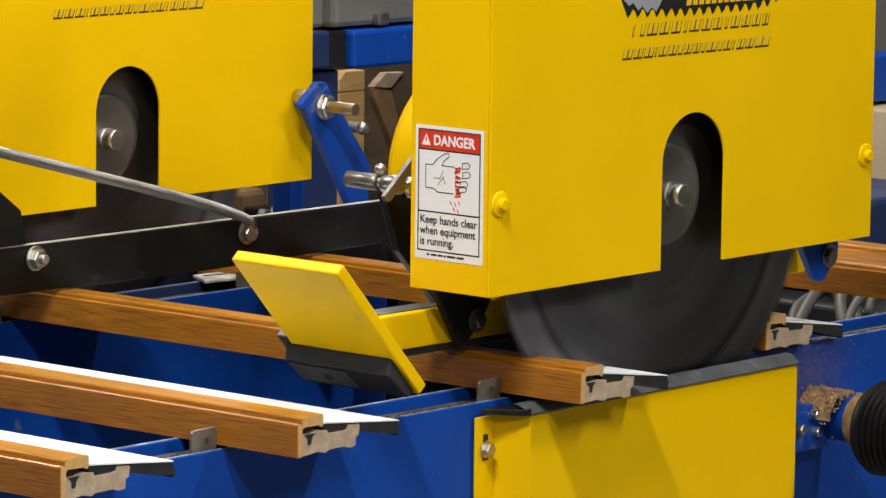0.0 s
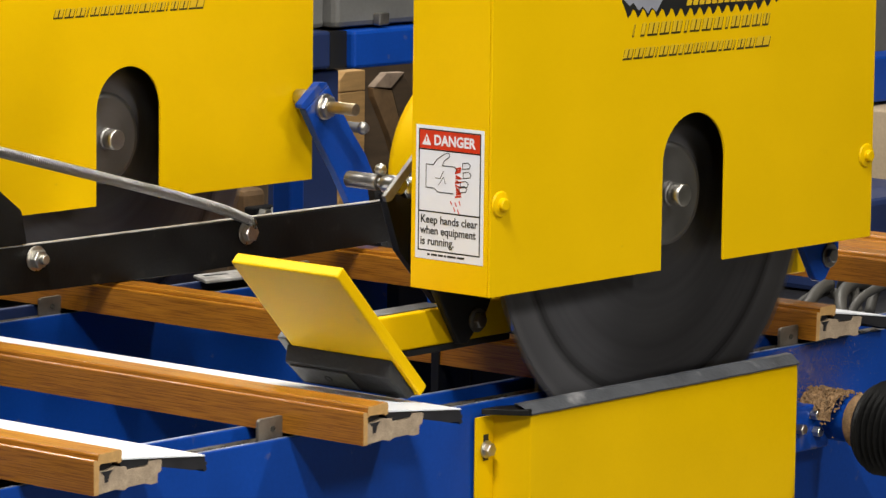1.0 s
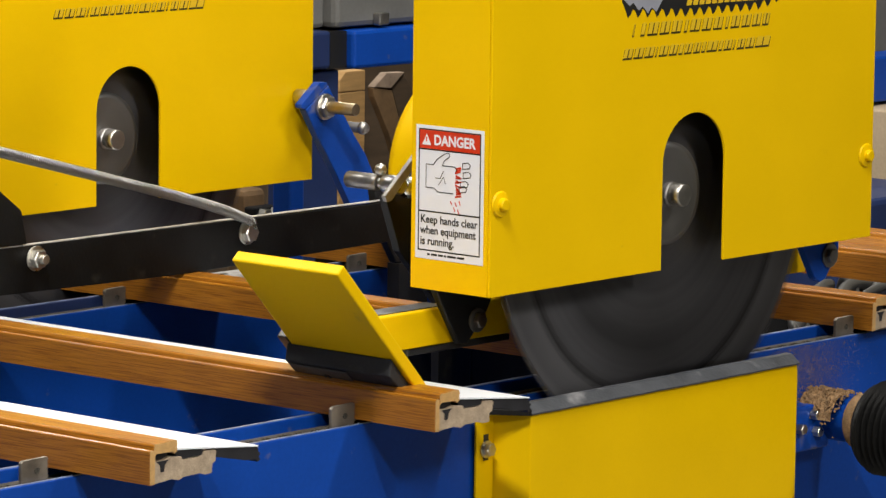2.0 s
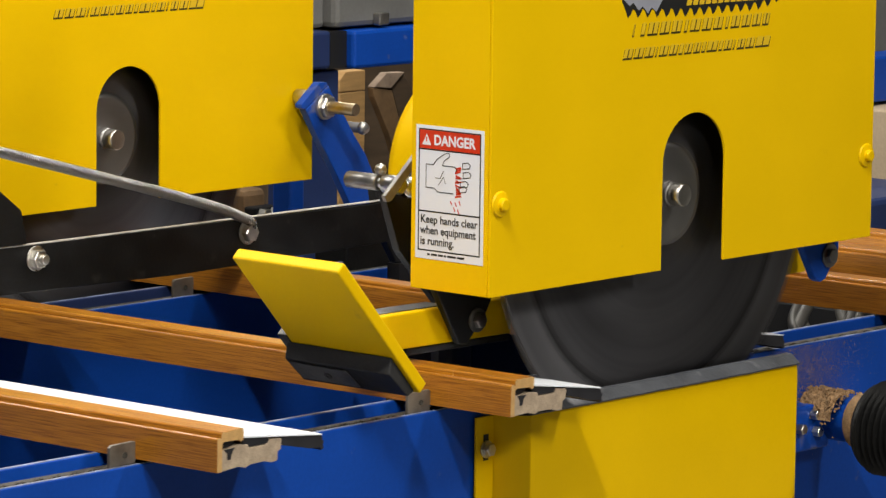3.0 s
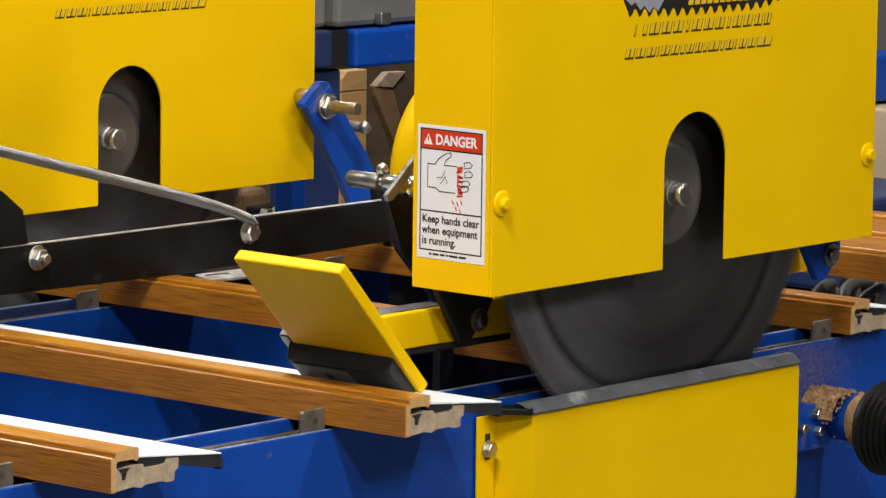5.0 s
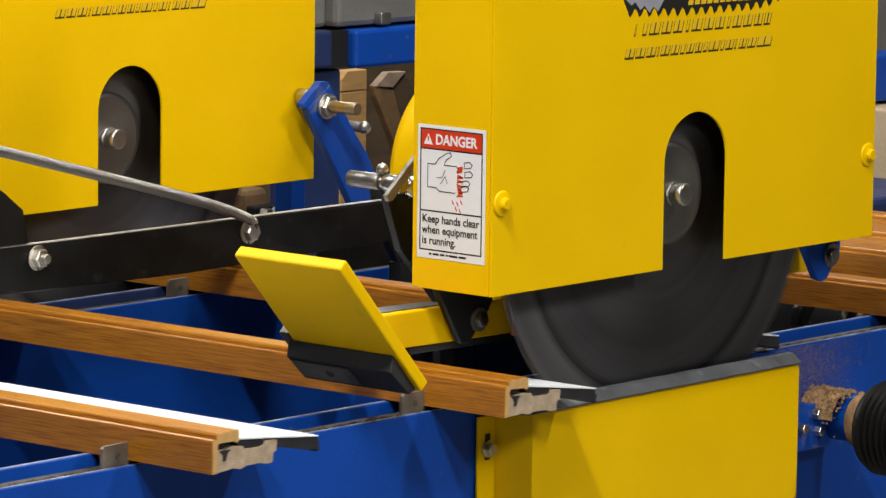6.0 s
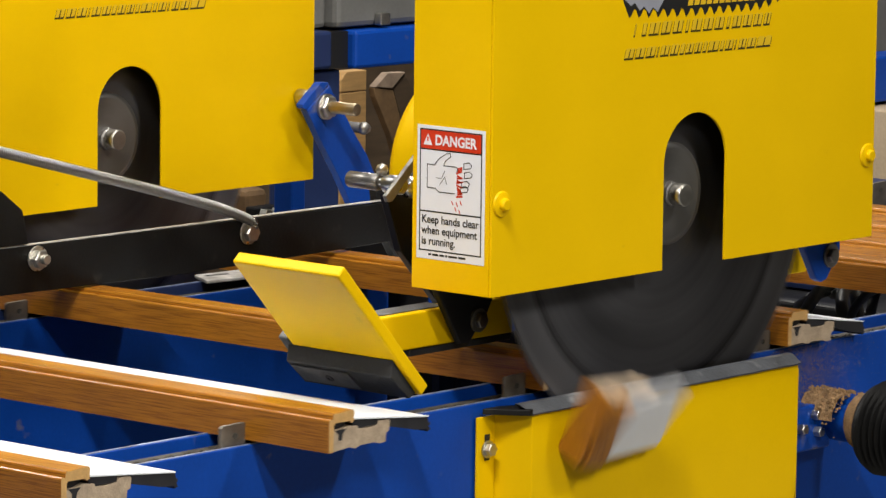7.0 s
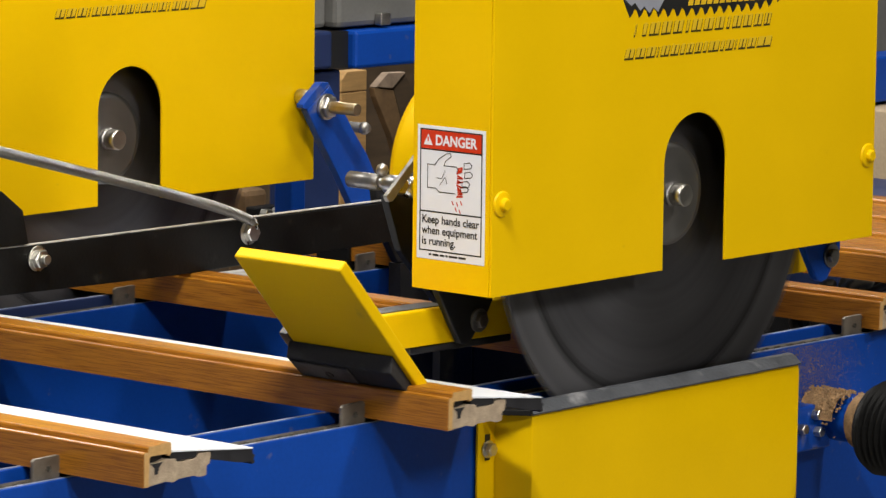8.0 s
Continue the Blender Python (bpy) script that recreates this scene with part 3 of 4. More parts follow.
def danger_label(hood):
    """Warning label on the narrow side of the hood, facing -x; u runs along -y, v up."""
    Y0, Z0, W, H = 0.1140, 1.1360, 0.104, 0.1550
    lab = part("warning_label", box(-0.0011, -0.0005, Y0 - W, Y0, Z0, Z0 + H), LABELWHITE, hood, "white danger label with red header")

    def bar(u0, u1, v0, v1, d=0.0002, bm=None):
        return box(-0.0011 - d, -0.0011, Y0 - u1, Y0 - u0, Z0 + v0, Z0 + v1, bm=bm)
    for a in ((0.004, 0.0995, 0.0092, 0.0108), (0.004, 0.0995, 0.1495, 0.151), (0.004, 0.0056, 0.0108, 0.1495), (0.0979, 0.0995, 0.0108, 0.1495), (0.0056, 0.0979, 0.0545, 0.0562), (0.0056, 0.0979, 0.1265, 0.1280)):
        part("label_rule", bar(*a), LABELBLACK, lab)
    part("header", bar(0.0057, 0.0978, 0.1281, 0.1494, 0.00015), LABELRED, lab)

    def lay(u, v, d=0.0004, sx=1.0):
        return Matrix(((0, 0, -1, -0.0011 - d), (-sx, 0, 0, Y0 - u), (0, 1, 0, Z0 + v), (0, 0, 0, 1)))
    words("header_word", "DANGER", 0.0165, LABELWHITE, lab, lay(0.0275, 0.1332, 0.0004, 0.95), bold=0.0005)
    for i, line in enumerate(("Keep ha" + "nds clear", "when equipment", "is running.")):
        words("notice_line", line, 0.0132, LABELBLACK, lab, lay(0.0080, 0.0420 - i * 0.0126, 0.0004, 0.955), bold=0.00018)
    tri = prism([(0.0095, 0.1322), (0.0235, 0.1322), (0.0165, 0.1452)], "z", 0, 0.0001)
    tri.transform(lay(0, 0, 0.0003))
    part("alert_triangle", tri, LABELWHITE, lab)
    bang = prism([(0.0157, 0.1362), (0.0173, 0.1362), (0.0176, 0.1415), (0.0154, 0.1415)], "z", 0, 0.0001)
    bang.transform(lay(0, 0, 0.0005))
    part("alert_mark", bang, LABELRED, lab)
    foot = bmesh.new()
    for i, w in enumerate((0.004, 0.009, 0.007, 0.003, 0.013, 0.011)):
        bar(0.019 + (0, 0.006, 0.017, 0.026, 0.031, 0.046)[i], 0.019 + (0, 0.006, 0.017, 0.026, 0.031, 0.046)[i] + w, 0.0042, 0.0066, bm=foot)
    part("foot_print", foot, LABELBLACK, lab)

    def stroke(pts, w, mat, name):
        b = bmesh.new()
        for (u0, v0), (u1, v1) in zip(pts, pts[1:]):
            dx, dv = u1 - u0, v1 - v0
            ln = math.hypot(dx, dv) or 1
            nx, nv = -dv / ln * w / 2, dx / ln * w / 2
            ex, ev = dx / ln * w / 3, dv / ln * w / 3
            prism([(u0 - ex + nx, v0 - ev + nv), (u0 - ex - nx, v0 - ev - nv), (u1 + ex - nx, v1 + ev - nv), (u1 + ex + nx, v1 + ev + nv)], "z", 0, 0.0001, bm=b)
        b.transform(lay(0, 0, 0.0003))
        part(name, b, mat, lab)
    # plain pictogram outline
    stroke([(0.016, 0.083), (0.016, 0.110), (0.027, 0.110), (0.033, 0.117), (0.045, 0.124), (0.051, 0.125), (0.052, 0.121), (0.044, 0.116), (0.041, 0.110)], 0.0009, LABELBLACK, "pictogram_outline")
    stroke([(0.016, 0.083), (0.029, 0.083), (0.034, 0.079), (0.058, 0.079)], 0.0009, LABELBLACK, "pictogram_outline")
    stroke([(0.041, 0.110), (0.060, 0.110), (0.063, 0.107), (0.061, 0.104)], 0.0009, LABELBLACK, "pictogram_outline")
    stroke([(0.030, 0.095), (0.038, 0.095), (0.043, 0.104)], 0.0007, LABELBLACK, "pictogram_outline")
    stroke([(0.035, 0.087), (0.043, 0.097), (0.046, 0.089)], 0.0007, LABELBLACK, "pictogram_outline")
    for u, v in ((0.072, 0.1085), (0.073, 0.098), (0.069, 0.087), (0.067, 0.081)):
        stroke([(u, v), (u + 0.010, v + 0.0015), (u + 0.012, v + 0.005), (u + 0.008, v + 0.008), (u, v + 0.0065), (u, v)], 0.0009, LABELBLACK, "pictogram_outline")
    random.seed(5)
    for i in range(13):
        v = 0.108 - i * 0.0027
        stroke([(0.061 + 0.002 * random.random(), v), (0.067 + 0.003 * random.random(), v - 0.003 + 0.006 * random.random())], 0.0019, LABELRED, "pictogram_red_mark")
    for u, v in ((0.054, 0.070), (0.061, 0.069), (0.067, 0.071), (0.059, 0.063), (0.065, 0.061)):
        stroke([(u, v), (u + 0.002, v - 0.004)], 0.0014, LABELRED, "pictogram_red_mark")


hood_print(HOOD_NEAR)
SAW_FAR = copy_thing(SAW_NEAR, Matrix.Translation((0.012, 0.985, -0.0165)))
BLADES.append([c for c in SAW_FAR.children if c.name.startswith("blade")][0])
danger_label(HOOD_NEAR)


def rear_bracket(s):
    rb = part("rear_bracket", prism([(0.640, 1.125), (0.735, 1.125), (0.738, 1.082), (0.711, 1.046), (0.700, 1.043), (0.690, 1.047)], "y", 0.052, 0.064, 0.002), BLUE, s, "blue pivot bracket")
    wa = part("washer", rod(0.0155, 0.0485, 0.0518, "y", (0.716, 0, 1.076), 24, 0.0005), STEEL, rb)
    part("pivot_bolt", hexhead(0.0095, 0.042, 0.0484, "y", (0.714, 0, 1.076)), STEEL, wa)
    part("stop_block", box(0.690, 0.745, 0.1095, 0.1170, 1.046, 1.112, 0.002), YELLOW, s)


rear_bracket(SAW_NEAR)


# ---- guard under the near saw ----
def blade_guard():
    g = thing("blade_guard", "yellow steel blade guard box with a grey rubber top strip", "guard")
    sh = part("front_sheet", prism([(0.084, 0.953), (0.5935, 0.9550), (0.5935, 0.797), (0.592, 0.788), (0.586, 0.780), (0.560, 0.700), (0.084, 0.700)], "y", 0.006, 0.009, 0.0006), YELLOW, g)
    part("side_sheet", prism([(0.069, 0.0515), (0.0835, 0.0065), (0.0865, 0.0072), (0.072, 0.0515)], "z", 0.70, 0.9530), YELLOW, g)
    fl = part("mounting_flange", box(0.038, 0.0685, 0.0500, 0.0535, 0.70, 0.950, 0.0008), YELLOW, g)
    part("adjusting_slot", box(0.0500, 0.0590, 0.0492, 0.0499, 0.898, 0.929, 0.0003), LABELBLACK, fl)
    part("washer", rod(0.0105, 0.0470, 0.0491, "y", (0.0545, 0, 0.9115), 24, 0.0004), ZINC, fl)
    part("flange_bolt", hexhead(0.0080, 0.0395, 0.0469, "y", (0.0545, 0, 0.9115)), ZINC, fl)
    part("rear_edge", box(0.5938, 0.5955, 0.0065, 0.0535, 0.785, 0.9500, 0.0005), YELLOW, g)
    st = [(0.0030, 0.9545), (0.0022, 0.9565), (0.0150, 0.9665), (0.0235, 0.9672), (0.0235, 0.9600), (0.0120, 0.9560)]
    b = bmesh.new()
    rows = []
    for i in range(27):
        f = i / 26
        x = 0.082 + f * 0.512
        dz = 0.0018 * f - 0.0010 + 0.0002 * math.sin(i * 1.7)
        x_in = -0.010 if i == 0 else 0.0
        rows.append([b.verts.new((x + (x_in if k in (2, 3) else 0), y + 0.0002 * math.sin(i * 2.3 + k), z + dz)) for k, (y, z) in enumerate(st)])
    for p, q in zip(rows, rows[1:]):
        for k in range(6):
            b.faces.new((p[k], q[k], q[(k + 1) % 6], p[(k + 1) % 6]))
    b.faces.new(rows[0])
    b.faces.new(rows[-1][::-1])
    part("rubber_strip", b, GREYRUBBER, g, "scuffed grey rubber top strip")
    part("rubber_corner", prism([(0.044, 0.0485), (0.070, 0.0490), (0.110, 0.0300), (0.083, 0.0045), (0.076, 0.0030)], "z", 0.9535, 0.9605, 0.001), MATTBLACK, g, "black rubber corner block")
    return g


blade_guard()


# ---- hold-down paddle ----
PIVOT = Vector((0.090, 0.0, 1.0545))


def hold_down():
    """Built about the pivot."""
    h = thing("hold_down_paddle", "yellow hinged hold-down paddle with a black rubber pad", "hold-down", PIVOT)

    def loc(points):
        return [(x - PIVOT.x, z - PIVOT.z) for x, z in points]
    d = Vector((0.132, -0.142)).normalized()
    nrm = Vector((-d.y, d.x)) * -1
    if nrm.x > 0:
        nrm = -nrm
    top = Vector((-0.2440, 1.1620))
    L = 0.205
    th = 0.0150
    a, e = top, top + d * L
    pl = part("paddle", prism(loc([tuple(a), tuple(e), tuple(e + nrm * th), tuple(a + nrm * th)]), "y", 0.0, 0.163, 0.0022), YELLOW, h, "yellow enamelled steel paddle")
    q0, q1 = top + d * (L - 0.062) + nrm * (th + 0.0003), e + nrm * (th + 0.0003) - d * 0.004
    part("rubber_pad", prism(loc([tuple(q0), tuple(q1), tuple(q1 + nrm * 0.012 - d * 0.004), tuple(q0 + nrm * 0.016 + d * 0.012)]), "y", 0.006, 0.168, 0.0015), RUBBER, pl, "dark scuffed rubber contact pad")
    p0, p1 = q0 + nrm * 0.0164 + d * 0.016, q1 + nrm * 0.0125 - d * 0.010
    pp = part("pad_plate", prism(loc([tuple(p0), tuple(p1), tuple(p1 + nrm * 0.0016), tuple(p0 + nrm * 0.0016)]), "y", 0.074, 0.162, 0.0005), DULLPLATE, pl, "worn steel wear plate on the pad")
    mid = (p0 + p1) / 2 + nrm * 0.0017
    ring = lathe([(0.0022, 0), (0.0022, 0.0008), (0.0052, 0.0008), (0.0058, 0)], "z", (0, 0, 0), 16)
    ring.transform(Matrix(((d.x, 0, nrm.x, mid.x - PIVOT.x), (0, 1, 0, 0.112), (d.y, 0, nrm.y, mid.y - PIVOT.z), (0, 0, 0, 1))))
    part("bolt_hole", ring, LABELBLACK, pp)
    part("pad_backing", prism(loc([tuple(q0 - d * 0.01), tuple(q0 + d * 0.03), tuple(q0 + d * 0.03 - nrm * 0.02), tuple(q0 - d * 0.01 - nrm * 0.02)]), "y", 0.1635, 0.178, 0.0015), DULLPLATE, pl)
    part("arm", box(-0.115 - PIVOT.x, 0.170 - PIVOT.x, 0.1125, 0.146, 1.029 - PIVOT.z, 1.0715 - PIVOT.z, 0.002), YELLOW, h, "yellow square arm")
    part("arm_plate", box(-0.108 - PIVOT.x, 0.06 - PIVOT.x, 0.122, 0.152, 1.0717 - PIVOT.z, 1.0730 - PIVOT.z, 0.0004), DULLPLATE, h, "thin worn steel plate on the arm")
    # black strip puts the darkness below the arm into a part
    part("under_arm_dark", box(-0.010 - PIVOT.x, 0.170 - PIVOT.x, 0.1145, 0.160, 1.0200 - PIVOT.z, 1.0285 - PIVOT.z, 0.002), RUBBER, h)
    return h


PADDLE = hold_down()


# ---- spring bar in front of the far saw ----
def spring_bar():
    b = thing("hold_down_bar", "black steel hold-down bar with bolts and a tension spring", "hold-down")
    Y = 0.80
    bar = part("bar", prism([(-0.30, 1.022), (0.30, 1.014), (0.705, 1.020), (0.715, 1.040), (0.712, 1.0755), (-0.30, 1.0795)], "y", Y, Y + 0.012, 0.0012), MATTBLACK, b, "black flat steel bar with a worn top edge")
    part("worn_glint_edge", box(-0.29, 0.705, Y + 0.001, Y + 0.011, 1.0779, 1.0788), SCUFF, bar)
    for x in (0.040, 0.424):
        bo = part("bolt", hexhead(0.0125, Y - 0.012, Y - 0.0025, "y", (x, 0, 1.0605 if x < 0.2 else 1.0590)), ZINC, bar)
        part("washer", rod(0.0165, Y - 0.0024, Y - 0.0002, "y", (x, 0, 1.0605 if x < 0.2 else 1.0590), 24, 0.0005), ZINC, bo)
    part("bolt_end", rod(0.0065, Y - 0.020, Y - 0.0121, "y", (0.040, 0, 1.0605), 16), ZINC, bar)
    # spring as a close helix with a hook
    p0, p1 = Vector((0.418, Y - 0.012, 1.0815)), Vector((-0.30, Y - 0.012, 1.2690))
    d = (p1 - p0).normalized()
    u = d.cross(Vector((0, 1, 0))).normalized()
    w = d.cross(u)
    turns, n = 210, 10
    pts = [p0 + (p1 - p0) * (i / (turns * n)) + 0.0062 * (math.cos(2 * math.pi * i / n) * u + math.sin(2 * math.pi * i / n) * w)
           + Vector((0, 0, 0.010 * math.exp(-i / (turns * n) * 14) * -1 + 0.004)) for i in range(turns * n + 1)]
    part("spring", tube(pts, 0.00124, 4), SPRING, b, "long bright close-coiled tension spring", True)
    part("spring_hook", tube([(0.417, Y - 0.012, 1.0795), (0.424, Y - 0.013, 1.0790), (0.4285, Y - 0.013, 1.0720), (0.427, Y - 0.013, 1.0640)], 0.0018, 6), CHROME, b, smooth=True)
    # hanger to the hall side and end bracket
    part("hanger", box(-0.34, -0.285, Y - 0.03, Y + 0.03, 1.02, 1.34, 0.003), BLACK, b)
    part("hanger_plate", prism([(-0.284, 1.19), (-0.05, 1.165), (-0.018, 1.150), (0.016, 1.124), (0.026, 1.0800), (-0.284, 1.0800)], "y", Y, Y + 0.010, 0.0015), MATTBLACK, b)
    part("end_bracket", prism([(0.690, 1.106), (0.735, 1.100), (0.800, 1.005), (0.800, 0.985), (0.740, 0.985), (0.702, 1.040)], "y", Y + 0.016, Y + 0.030, 0.002), BLACK, b)
    part("foot", box(0.74, 0.80, Y + 0.012, Y + 0.034, 0.40, 0.9845), BLACK, b)
    return b


spring_bar()


# ---- linkage between the saws ----
def linkage():
    a = thing("pivot_arm", "blue steel pivot arm with a long bolt", "saw arm")
    Y = 0.945
    arm = part("arm", prism([(0.689, 1.193), (0.735, 1.225), (0.746, 1.209), (0.773, 1.174), (0.783, 1.159), (0.813, 1.122), (0.830, 1.093), (0.870, 1.010), (0.874, 1.000), (0.800, 1.000),
                             (0.796, 1.030), (0.754, 1.097), (0.719, 1.147)], "y", Y, Y + 0.014, 0.0015), BLUE, a)
    part("edge_bar", prism([(0.6885, 1.1935), (0.734, 1.2255), (0.7325, 1.2290), (0.7180, 1.2300), (0.6810, 1.2010), (0.6815, 1.1960)], "y", Y + 0.0005, Y + 0.0138, 0.001), BLUE, arm)
    part("bolt", rod(0.0088, Y - 0.062, Y + 0.030, "y", (0.7255, 0, 1.1955), 20), BRASSY, arm, smooth=True)
    part("nut", hexhead(0.0160, Y - 0.014, Y - 0.0063, "y", (0.7255, 0, 1.1955)), ZINC, arm)
    part("washer", rod(0.0185, Y - 0.0060, Y - 0.0003, "y", (0.7255, 0, 1.1955), 28, 0.0008), ZINC, arm)
    part("spacer", rod(0.0115, Y + 0.0145, Y + 0.036, "y", (0.7100, 0, 1.2075), 24, 0.001), ZINC, arm, smooth=True)
    st = part("stud", rod(0.0075, Y - 0.004, Y + 0.06, "y", (0.800, 0, 1.1600), 20, 0.001), DULLPLATE, arm, smooth=True)
    part("stud_cap", lathe([(0, -0.016), (0.0062, -0.014), (0.0092, -0.008), (0.0092, -0.0041), (0, -0.0041)], "y", (0.800, Y, 1.1600), 24), STEEL, st, smooth=True)
    part("base", box(0.772, 0.960, Y - 0.004, Y + 0.060, 0.0, 0.9995, 0.003), MATTBLACK, a, "black base block")
    r = thing("adjusting_rod", "chrome adjusting rod held by a steel clevis on a black lever", "rod")
    Y = 0.25
    part("rod", rod(0.0100, 0.0, 0.050, "y", (0.0845, Y, 1.2035), 28, 0.0012), ROLLED, r, "dull turned rod", True)
    part("neck", rod(0.0068, -0.008, -0.0002, "y", (0.0845, Y, 1.2035), 20), CHROME, r, smooth=True)
    part("collar_nut", rod(0.0112, -0.036, -0.0082, "y", (0.0850, Y, 1.2030), 28, 0.002), CHROME, r, smooth=True)
    part("clevis", prism([(0.0510, 1.1935), (0.0555, 1.1860), (0.0630, 1.1862), (0.1330, 1.2515), (0.1330, 1.2630), (0.0560, 1.1975)], "y", Y - 0.0400, Y - 0.0335, 0.0012), ROLLED, r)
    part("eye", lathe([(0.0060, -0.03), (0.0125, -0.03), (0.0130, -0.014), (0.0060, -0.014), (0.0060, -0.03)], "y", (0.117, Y, 1.1965), 28), CHROME, r, smooth=True)
    part("ball", lathe([(0, -0.0082), (0.0056, -0.0056), (0.0078, 0), (0.0056, 0.0056), (0, 0.0082)], "z", (0.0870, Y, 1.2185), 16), ZINC, r, smooth=True)
    part("lever", prism([(0.090, 1.190), (0.096, 1.182), (0.146, 1.212), (0.215, 1.160), (0.215, 1.045), (0.190, 1.045), (0.118, 1.118)], "y", Y - 0.004, Y + 0.008, 0.0015), BLACK, r, "black lever plate")
    part("lever_post", box(0.190, 0.215, Y - 0.004, Y + 0.008, 0.0, 1.0445), BLACK, r)


linkage()


# ---- surroundings ----
def blue_frame():
    f = thing("steel_frame", "blue welded square tube frame behind the saws", "frame")
    part("cross_tube", box(1.384, 2.30, 1.50, 1.60, 1.166, 1.2275, 0.006), BLUE, f)
    # darker blue puts shade into this post and the long tube's side
    part("post", box(1.290, 1.378, 1.525, 1.60, 0.0, 1.1650, 0.005), SHADEBLUE, f)
    part("long_tube", box(1.20, 1.3365, 1.505, 1.60, 1.170, 1.2300, 0.005), SHADEBLUE, f)
    part("post", box(1.030, 1.062, 1.30, 1.338, 0.0, 1.085, 0.004), BLUE, f)
    # black block paints the dark inside of the open tube
    part("tube_mouth_dark", box(1.3370, 1.3835, 1.515, 1.60, 1.168, 1.2270), LABELBLACK, f)
    c = thing("control_cabinet", "dark grey steel cabinet standing on the blue frame", "cabinet")
    part("body", box(1.362, 2.2, 1.52, 1.64, 1.2310, 1.42, 0.010), GREYBOX, c)
    part("plinth", box(1.18, 1.3595, 1.54, 1.64, 1.2310, 1.42, 0.008), GREYBOX, c)
    part("clip", box(1.450, 1.474, 1.505, 1.5195, 1.232, 1.252, 0.002), ZINC, c)


blue_frame()


def dark_gap_block():
    # black block and plates added where the gap between beams lies in darkness
    t = thing("dark_gap_block", "added black block and upright plates filling the dark gap between the conveyor beams", "machine bed")
    part("block", box(0.10, 0.66, 0.132, 0.394, 0.0, 0.800, 0.003), MATTBLACK, t)
    for x0, x1 in ((0.300, 0.418), (0.421, 0.539), (0.542, 0.660)):
        part("gap_screen", box(x0, x1, 0.3945, 0.399, 0.0, 0.963, 0.001), MATTBLACK, t)
    b = thing("far_bracket", "bright worn slotted plate on the far conveyor beam", "bracket")
    plate = prism([(0.468, 0.921), (0.60, 0.905), (0.62, 0.965), (0.495, 0.972)], "z", 0.9720, 0.9765, 0.001)
    pl = part("plate", plate, SCUFF, b)
    part("slot", prism([(0.497, 0.950), (0.535, 0.944), (0.537, 0.951), (0.499, 0.957)], "z", 0.9766, 0.9770), LABELBLACK, pl)
    part("post", box(0.50, 0.60, 0.957, 0.968, 0.0, 0.9715, 0.002), BLUE, b)


dark_gap_block()


def timber_stack(at, size, n, mat, label, tilt=(0, 0, 0), seam=0.003):
    t = thing("timber_block", label, "timber", at, group="timber behind the machine")
    for i in range(n):
        part("block", box(0, size[0], 0, size[1], i * size[2], (i + 1) * size[2] - seam, 0.004), mat, t)
    t.matrix_basis = pose(*at, *tilt)


def leaning_timber():
    a = thing("timber_block", "stacked light tan timber blocks behind the frame", "timber", group="timber behind the machine")
    part("block", box(1.994, 2.062, 2.10, 2.13, 0.0, 1.0405, 0.002), CARTON, a)
    part("block", prism([(1.994, 1.0420), (2.062, 1.0420), (2.062, 1.079), (2.010, 1.079), (1.994, 1.064)], "y", 2.10, 2.13, 0.002), CARTON, a)
    # flat faces fitted to the view; lit end and shaded side coloured apart
    b = thing("timber_block", "dark weathered timber leaning behind the frame, lit and shaded faces coloured apart", "timber", group="timber behind the machine")
    part("front", prism([(2.066, 1.047), (2.070, 1.030), (2.113, 0.955), (2.50, 0.0), (2.58, 0.0), (2.150, 0.955), (2.118, 1.039)], "y", 2.085, 2.10, 0.0015), PALETIMBER, b)
    part("body", prism([(2.114, 1.0435), (2.150, 1.0700), (2.190, 1.024), (2.215, 0.955), (2.64, 0.0), (2.585, 0.0), (2.154, 0.955), (2.121, 1.039)], "y", 2.088, 2.125, 0.002), SHADETIMBER, b)
    part("sawn_end", prism([(2.066, 1.0485), (2.100, 1.0725), (2.148, 1.0710), (2.1125, 1.0435)], "y", 2.082, 2.0995, 0.0015), LITEND, b, "end face coloured lighter as lit")


leaning_timber()


def dusty_block():
    """Tan block with bolts, seen between the far hood and the blue post."""
    t = thing("timber_block", "short tan timber block with steel bolts below the far saw", "timber", group="timber behind the machine")
    part("block", box(1.052, 1.104, 1.42, 1.46, 0.0, 1.006, 0.010), PALETIMBER, t)
    part("dark_rail", box(1.052, 1.104, 1.395, 1.4195, 0.0, 0.981, 0.003), BLACK, t)
    for x in (1.066, 1.092):
        part("bolt", hexhead(0.010, 1.380, 1.3945, "y", (x, 0, 0.970)), ZINC, t)


dusty_block()
# block kept near-black to stand in for the dark gap here
timber_stack((2.07, 2.35, 0.0), (0.5, 0.4, 1.10), 1, SHADETIMBER, "dark timber block standing in for the dark gap behind the frame")
timber_stack((2.40, 0.85, 0.0), (0.55, 0.55, 0.151), 7, BEIGE, "pale stacked boards beyond the conveyor")


